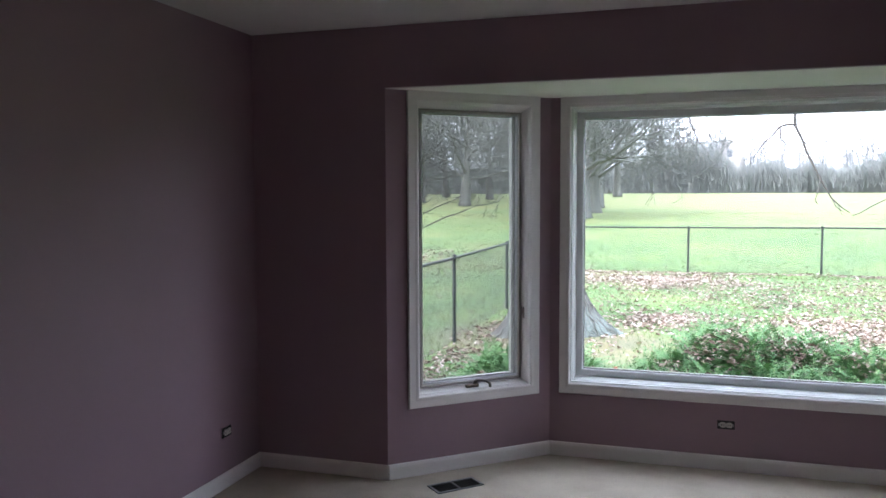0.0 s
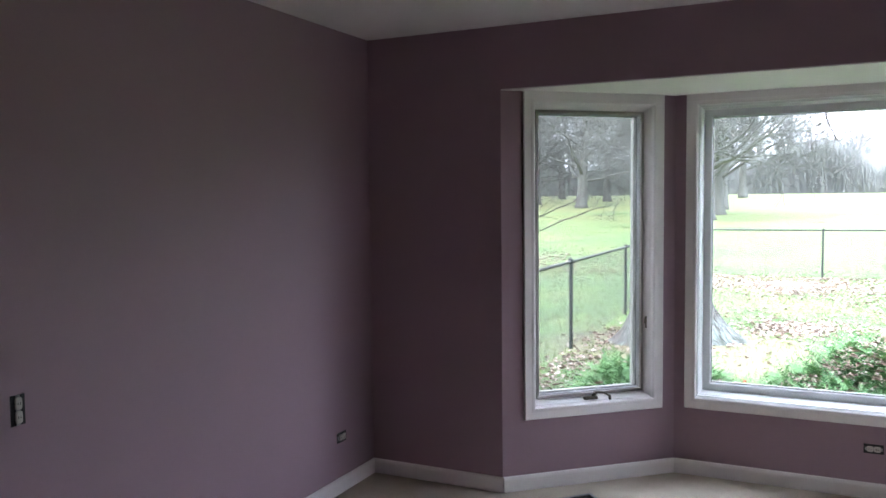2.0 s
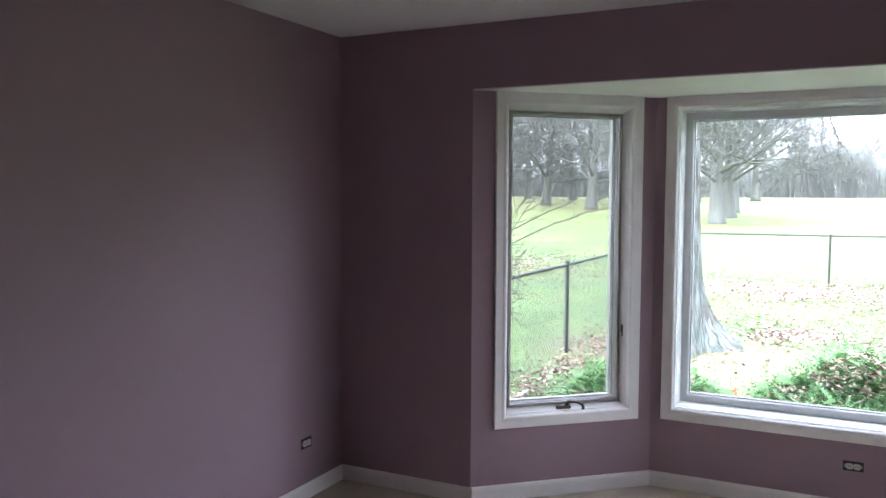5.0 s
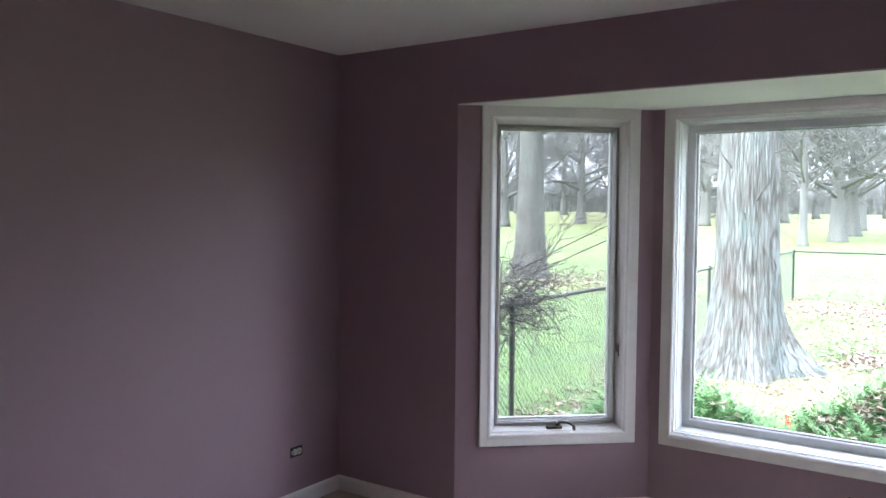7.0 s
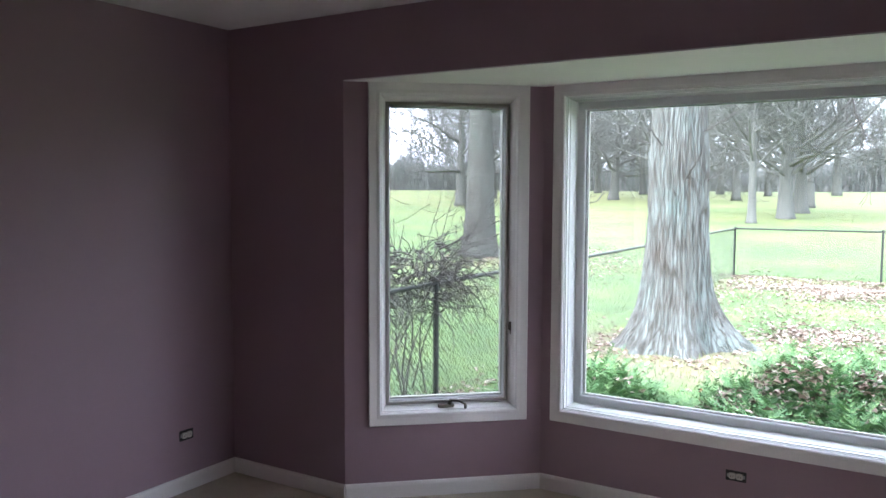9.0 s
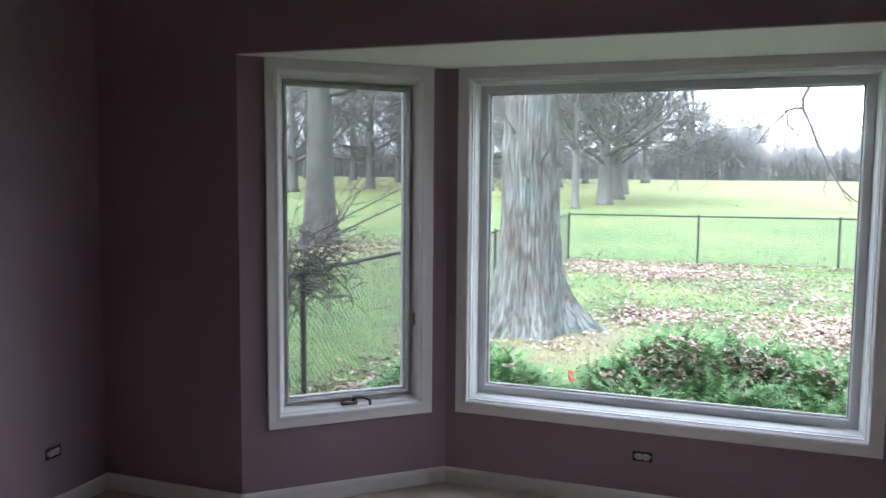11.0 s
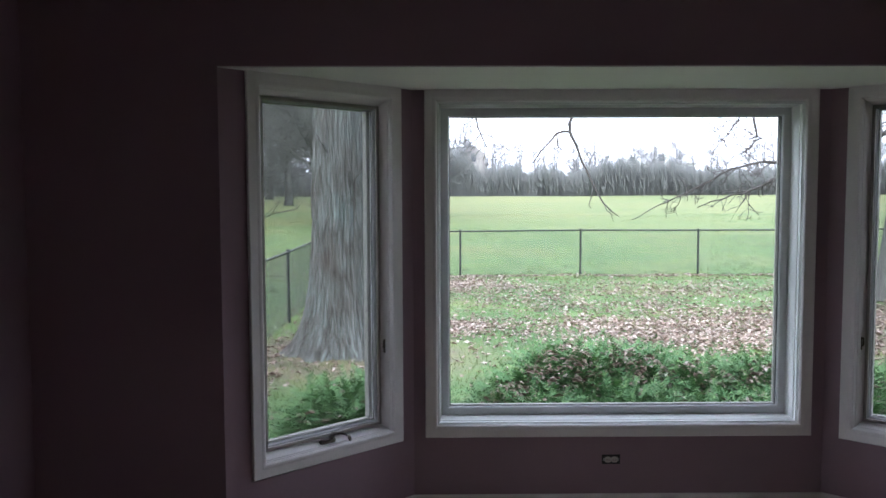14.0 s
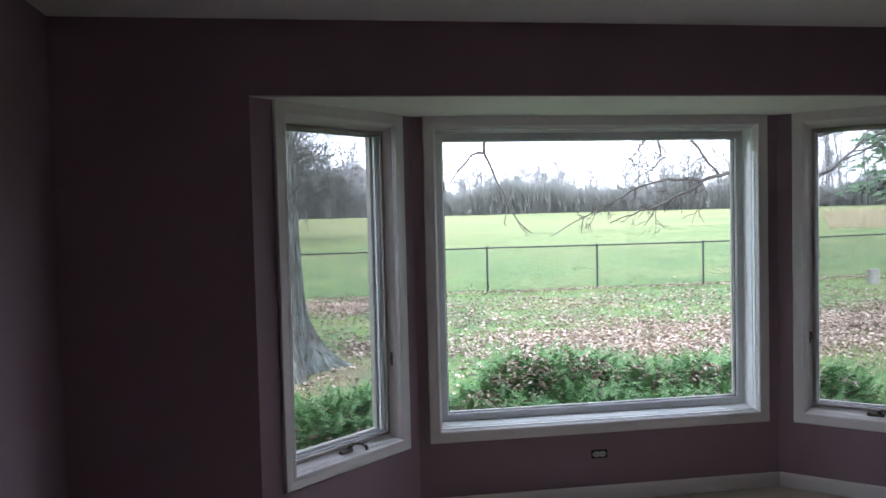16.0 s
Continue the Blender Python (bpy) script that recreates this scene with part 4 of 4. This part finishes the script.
def distant_house(label, bearing, d, wide, walls, roof_top, paint, roofing, gables):
    """A two-storey house behind the woods, seen between the bare trees: walls, hipped roof, gabled dormers, windows."""
    x, y = 2.6 + math.sin(bearing) * d, -3.2 + math.cos(bearing) * d
    h = thing("distant_house", label, "house", group="far houses", at=(x, y, ground_height(x, y) - 0.3), turn=-math.degrees(bearing))
    w2, deep = wide / 2, 9.0
    part("wall", Shape().box((-w2, 0, 0), (w2, deep, walls)), paint, h)
    eaves = [(-w2 - 0.5, -0.5, walls), (w2 + 0.5, -0.5, walls), (w2 + 0.5, deep + 0.5, walls), (-w2 - 0.5, deep + 0.5, walls)]
    ridge = [(-w2 + 3.6, deep / 2 - 0.1, roof_top), (w2 - 3.6, deep / 2 - 0.1, roof_top), (w2 - 3.6, deep / 2 + 0.1, roof_top), (-w2 + 3.6, deep / 2 + 0.1, roof_top)]
    part("roof", Shape().loft([eaves, ridge]), roofing, h, "shingled hipped roof")
    for gx, gw, top in gables:
        face = [(gx - gw, -0.9, walls * 0.5), (gx + gw, -0.9, walls * 0.5), (gx + gw, -0.9, top - gw * 0.75), (gx, -0.9, top), (gx - gw, -0.9, top - gw * 0.75)]
        g2 = part("gable", Shape().loft([face, [(a, 3.8, c) for a, _, c in face]]), paint, h)
        part("window", Shape().box((gx - 0.55, -0.96, top - gw * 0.75 - 1.7), (gx + 0.55, -0.91, top - gw * 0.75 - 0.2)), FARPANE, g2, "dark window pane")
    n = int(wide / 2.6)
    for k in range(n):
        wx = -w2 + (k + 0.5) * wide / n
        for z in (1.2, walls - 2.0):
            part("window", Shape().box((wx - 0.5, -0.06, z), (wx + 0.5, -0.004, z + 1.4)), FARPANE, h, "dark window pane")
    part("chimney", Shape().box((w2 - 4.6, deep / 2 - 0.5, walls), (w2 - 3.6, deep / 2 + 0.5, roof_top + 1.1)), roofing, h)


distant_house("pale two-storey house with gables behind bare woods", 0.264, 172, 16.0, 6.6, 10.2, PALEWALL, SLATE, ((-4.6, 1.7, 9.6), (1.2, 1.5, 9.9)))
distant_house("brown brick house with a steep gable behind bare woods", 0.010, 172, 17.0, 6.8, 10.8, BRICKWALL, SLATE, ((5.4, 2.6, 11.0),))

tan = Shape()
for k in range(5000):
    b = wr.uniform(0.585, 1.0)
    d = wr.uniform(56, 78)
    x, y = 2.6 + math.sin(b) * d, -3.2 + math.cos(b) * d
    z = ground_height(x, y)
    h, w = wr.uniform(0.5, 1.2), wr.uniform(0.03, 0.10)
    i = len(tan.v)
    tan.v += [(x - w, y, z - 0.05), (x + w, y, z - 0.05), (x + wr.uniform(-0.3, 0.3), y, z + h), (x, y + w, z - 0.05)]
    tan.f += [(i, i + 1, i + 2), (i + 1, i + 3, i + 2), (i + 3, i, i + 2)]
tagged(part("tall_dry_grass", tan, TANGRASS), "strip of tan dry tall grass beyond the fence", "grass", kind="stuff")


def pine(x, y, tall):
    t = thing("pine_tree", "dark green pine tree at the edge of the field", "tree", group="pines")
    z = ground_height(x, y)
    part("trunk", Shape().tube([(x, y, z - 0.1), (x, y, z + tall * 0.5), (x, y, z + tall)], [0.28, 0.18, 0.03], 8), FARBARK, t)
    c = Shape()
    for k in range(1500):
        u = wr.random() ** 0.8
        a = wr.uniform(0, 6.28)
        rad = tall * 0.30 * (1 - u) ** 0.8 * wr.uniform(0.3, 1.0) * (0.8 + 0.4 * math.sin(u * 40))
        p = Vector((x + rad * math.cos(a), y + rad * math.sin(a), z + tall * (0.10 + 0.9 * u)))
        out = Vector((math.cos(a), math.sin(a), wr.uniform(-0.4, 0.3)))
        side = Vector((-math.sin(a), math.cos(a), 0))
        ln = wr.uniform(0.5, 1.0)
        i = len(c.v)
        c.v += [tuple(p + side * 0.22), tuple(p - side * 0.22), tuple(p + out * ln), tuple(p + Vector((0, 0, 0.28)))]
        c.f += [(i, i + 1, i + 2), (i + 1, i + 3, i + 2), (i + 3, i, i + 2)]
    part("foliage", c, PINE, t, "dense dark green needles")


for b, d, tall in ((0.66, 86, 17), (0.69, 74, 11), (0.77, 76, 14), (0.84, 72, 12)):
    pine(2.6 + math.sin(b) * d, -3.2 + math.cos(b) * d, tall)


# ---- evergreen shrubs under the window ----
def evergreen(name, label, lobes, count, seed):
    r = random.Random(seed)
    b = thing(name, label, "shrub", group="foundation shrubs")
    s, stems = Shape(), Shape()
    weights = [lx * ly for _, _, _, lx, ly, _ in lobes]
    for _ in range(count):
        cx, cy, cz, lx, ly, lz = r.choices(lobes, weights)[0]
        a, e = r.uniform(0, 6.28), math.asin(r.uniform(-0.15, 1.0))
        n = Vector((math.cos(a) * math.cos(e), math.sin(a) * math.cos(e), math.sin(e)))
        depth = r.uniform(0.45, 1.0) ** 0.7
        p = Vector((cx + n.x * lx * depth, cy + n.y * ly * depth, cz + n.z * lz * depth))
        way = (Vector((n.x, n.y, n.z * 0.35)) * 0.8 + Vector((r.uniform(-0.8, 0.8), r.uniform(-0.8, 0.8), r.uniform(-0.15, 0.40)))).normalized()
        side = way.cross(Vector((r.uniform(-0.3, 0.3), r.uniform(-0.3, 0.3), 1))).normalized()
        up = side.cross(way)
        ln = r.uniform(0.14, 0.30)
        droop = r.uniform(0.0, 0.35)
        for k in range(9):
            u = (k + 0.4) / 9
            q = p + way * ln * u - Vector((0, 0, droop * ln * u * u))
            for sg in (-1, 1):
                tip = q + side * sg * 0.042 * (1.15 - u * 0.7) + way * 0.022 + up * r.uniform(-0.006, 0.012)
                i = len(s.v)
                s.v += [tuple(q - way * 0.008), tuple(q + way * 0.008), tuple(tip)]
                s.f.append((i, i + 1, i + 2))
    for cx, cy, cz, lx, ly, lz in lobes:
        for _ in range(9):
            grow(r, stems, (cx + r.uniform(-0.1, 0.1), cy + r.uniform(-0.1, 0.1), turf(cx, cy) - 0.03), (r.uniform(-0.8, 0.8), r.uniform(-0.8, 0.8), 1), lz * 0.75, 0.012, 1, 5, 0.2, 0.05, (3, 5), 0.003)
    part("foliage", s, YEW, b, "feathery dark green needles")
    tagged(part("stems", stems, TWIG, b, "brown woody stems"), kind="stuff")
    return b


big_lobes = [(2.22, 2.35, -0.16, 0.36, 0.45, 0.42), (2.62, 2.55, -0.06, 0.46, 0.50, 0.54), (3.05, 2.60, -0.06, 0.50, 0.50, 0.50), (3.55, 2.65, -0.10, 0.52, 0.50, 0.44), (4.10, 2.60, -0.10, 0.50, 0.50, 0.43), (4.60, 2.45, -0.10, 0.50, 0.55, 0.44), (5.00, 2.20, -0.12, 0.32, 0.50, 0.42), (2.45, 2.00, -0.20, 0.42, 0.45, 0.46), (2.95, 2.05, -0.18, 0.48, 0.45, 0.47), (3.45, 2.05, -0.22, 0.50, 0.45, 0.45), (4.00, 2.05, -0.22, 0.50, 0.45, 0.44), (4.55, 2.00, -0.22, 0.48, 0.45, 0.44), (2.60, 1.62, -0.30, 0.42, 0.38, 0.40), (3.20, 1.62, -0.30, 0.48, 0.38, 0.40), (3.80, 1.62, -0.32, 0.48, 0.38, 0.40), (4.40, 1.60, -0.32, 0.48, 0.38, 0.38)]
small_lobes = [(0.98, 1.95, -0.10, 0.34, 0.45, 0.42), (1.36, 2.15, -0.10, 0.36, 0.45, 0.44), (1.20, 1.70, -0.14, 0.42, 0.35, 0.42), (1.55, 2.35, -0.22, 0.26, 0.40, 0.38)]
evergreen("evergreen_shrub", "wide dark green evergreen shrub sprinkled with dry leaves", big_lobes, 19000, 3)
evergreen("evergreen_shrub", "small dark green evergreen shrub beside the bay", small_lobes, 4000, 4)


# ---- fallen leaves, grass blades, small things ----
lr = random.Random(11)


def leaf(shape, p, size):
    """A curled dry leaf: two halves folded along the midrib."""
    a = lr.uniform(0, 6.28)
    tilt = lr.uniform(-0.5, 0.5)
    d = Vector((math.cos(a), math.sin(a), tilt * 0.5)) * size
    w = Vector((-math.sin(a), math.cos(a), lr.uniform(-0.4, 0.4))) * size * lr.uniform(0.22, 0.42)
    c = Vector((0, 0, size * lr.uniform(0.1, 0.35)))
    i = len(shape.v)
    shape.v += [tuple(p - d * 0.5), tuple(p + w * 0.8 + c), tuple(p + d * 0.5), tuple(p - w * 0.8 + c), tuple(p + d * 0.2 + w * 0.9 + c * 0.8)]
    shape.f += [(i, i + 2, i + 4, i + 1), (i, i + 3, i + 2)]


def litter(x, y):
    """How thickly the leaves lie."""
    d = 0.03
    band = 8.9 + 0.10 * (x - 7)
    if x > 2.8:
        d += min((x - 2.8) / 1.6, 1.0) * math.exp(-((y - band) / (1.3 + 0.05 * x)) ** 2) * 1.2
    d += 0.95 * math.exp(-(((x - 1.6) / 1.7) ** 2 + ((y - 15.3) / 1.4) ** 2))
    d += 0.85 * math.exp(-(((x - 2.0) / 0.8) ** 2 + ((y - 9.3) / 0.8) ** 2))
    d += 0.16 * math.exp(-(((x - 4.5) / 2.2) ** 2 + ((y - 12.0) / 1.8) ** 2))
    d += 0.12 * math.exp(-((math.hypot(x - 0.4, y - 7.4) - 0.9) / 0.35) ** 2)
    d += 0.42 * math.exp(-((x + 0.45) / 0.30) ** 2) * (1 if y < 6.2 else 0.2)
    d += 0.60 * math.exp(-((y - 17.35) / 0.18) ** 2)
    d += 0.16 * math.exp(-(((x - 9) / 4) ** 2 + ((y - 14.5) / 1.4) ** 2))
    d *= 0.45 + 1.1 * (0.5 + noise.noise(Vector((x * 0.9, y * 0.9, 2))))
    return d if y < 17.6 and x > -1.2 else d * 0.10


fallen = Shape()
made = 0
while made < 43000:
    x, y = lr.uniform(-4, 17), lr.uniform(1.2, 20)
    if lr.random() < litter(x, y):
        leaf(fallen, Vector((x, y, turf(x, y) + lr.uniform(0.004, 0.03))), lr.uniform(0.050, 0.105))
        made += 1
for _ in range(3000):
    x, y = lr.gauss(-6.6, 1.9), lr.gauss(18.6, 2.6)
    leaf(fallen, Vector((x, y, turf(x, y) + lr.uniform(0.004, 0.03))), lr.uniform(0.06, 0.11))
tagged(part("fallen_leaves", fallen, DRYLEAF), "pale brown dry leaves scattered over the lawn", "leaves", kind="stuff")

caught = Shape()
for _ in range(2900):
    pick = lr.random()
    cx, cy, cz, lx, ly, lz = lr.choice(big_lobes[:6] if pick < 0.62 else big_lobes if pick < 0.90 else small_lobes)
    a, e = lr.uniform(3.5, 5.9) if pick < 0.62 else lr.uniform(0, 6.28), math.asin(lr.uniform(0.45, 1.0))
    p = Vector((cx + math.cos(a) * math.cos(e) * lx * 0.98, cy + math.sin(a) * math.cos(e) * ly * 1.0, cz + math.sin(e) * lz * 1.03))
    leaf(caught, p, lr.uniform(0.038, 0.082))
tagged(part("caught_leaves", caught, DRYLEAF), "dry leaves caught in the evergreen shrubs", "leaves", kind="stuff")

blades = Shape()
for _ in range(42000):
    y = 2.0 + 16 * lr.random() ** 1.3
    x = lr.uniform(-3 - 0.2 * y, 7 + 0.6 * y)
    z = turf(x, y)
    a, h = lr.uniform(0, 6.28), lr.uniform(0.03, 0.075)
    w = 0.006
    i = len(blades.v)
    blades.v += [(x - w * math.cos(a), y - w * math.sin(a), z - 0.005), (x + w * math.cos(a), y + w * math.sin(a), z - 0.005), (x + lr.uniform(-0.03, 0.03), y + lr.uniform(-0.03, 0.03), z + h)]
    blades.f.append((i, i + 1, i + 2))
for _ in range(36000):
    y = 16.5 + 40 * lr.random() ** 1.6
    x = lr.uniform(-4 - 0.5 * (y - 8), 6 + 0.7 * y)
    z = turf(x, y)
    h, w = lr.uniform(0.015, 0.04), 0.006 + 0.0003 * y
    i = len(blades.v)
    blades.v += [(x - w, y, z - 0.005), (x + w, y, z - 0.005), (x + lr.uniform(-0.05, 0.05), y + lr.uniform(-0.05, 0.05), z + h)]
    blades.f.append((i, i + 1, i + 2))
tagged(part("grass", blades, BLADE), "short rough green grass blades", "grass", kind="stuff")

flag = thing("marker_flag", "small red utility marker flag on a wire", "flag")
fx, fy = 1.65, 3.67
fz = turf(fx, fy)
part("wire", Shape().tube([(fx, fy, fz - 0.02), (fx, fy, fz + 0.42)], 0.002, 5), STEEL, flag)
cloth = [[(fx + dx, fy + dy + dd, z) for dd, z in ((0, fz + 0.31 - 0.2 * dx), (0, fz + 0.42 - 0.2 * dx), (0.003, fz + 0.42 - 0.2 * dx), (0.003, fz + 0.31 - 0.2 * dx))] for dx, dy in ((0.0, 0.0), (0.025, 0.010), (0.05, 0.002))]
part("flag", Shape().loft(cloth), RED, flag, "red vinyl flag")

stump = thing("concrete_block", "pale round concrete block standing on the lawn", "block")
sx, sy = 15.6, 15.7
sz = turf(sx, sy)
part("body", Shape().tube([(sx, sy, sz - 0.03), (sx, sy, sz + 0.38), (sx, sy, sz + 0.40)], [0.16, 0.15, 0.14], 18), STONE, stump)

for x, y, a, ln in ((1.75, 8.5, 0.2, 0.5), (2.0, 8.3, -0.5, 0.45), (19.9, 23.6, 0.1, 2.2)):
    ts = Shape()
    grow(rng, ts, (x, y, turf(x, y) + 0.01), (math.cos(a), math.sin(a), 0.06), ln, 0.012 * ln + 0.004, 1, 5, 0.25, -0.02, (3, 5), 0.004)
    tagged(part("fallen_branch", ts, TWIG, smooth=True), "dead fallen branch lying on the lawn", "branch", group="fallen branches")
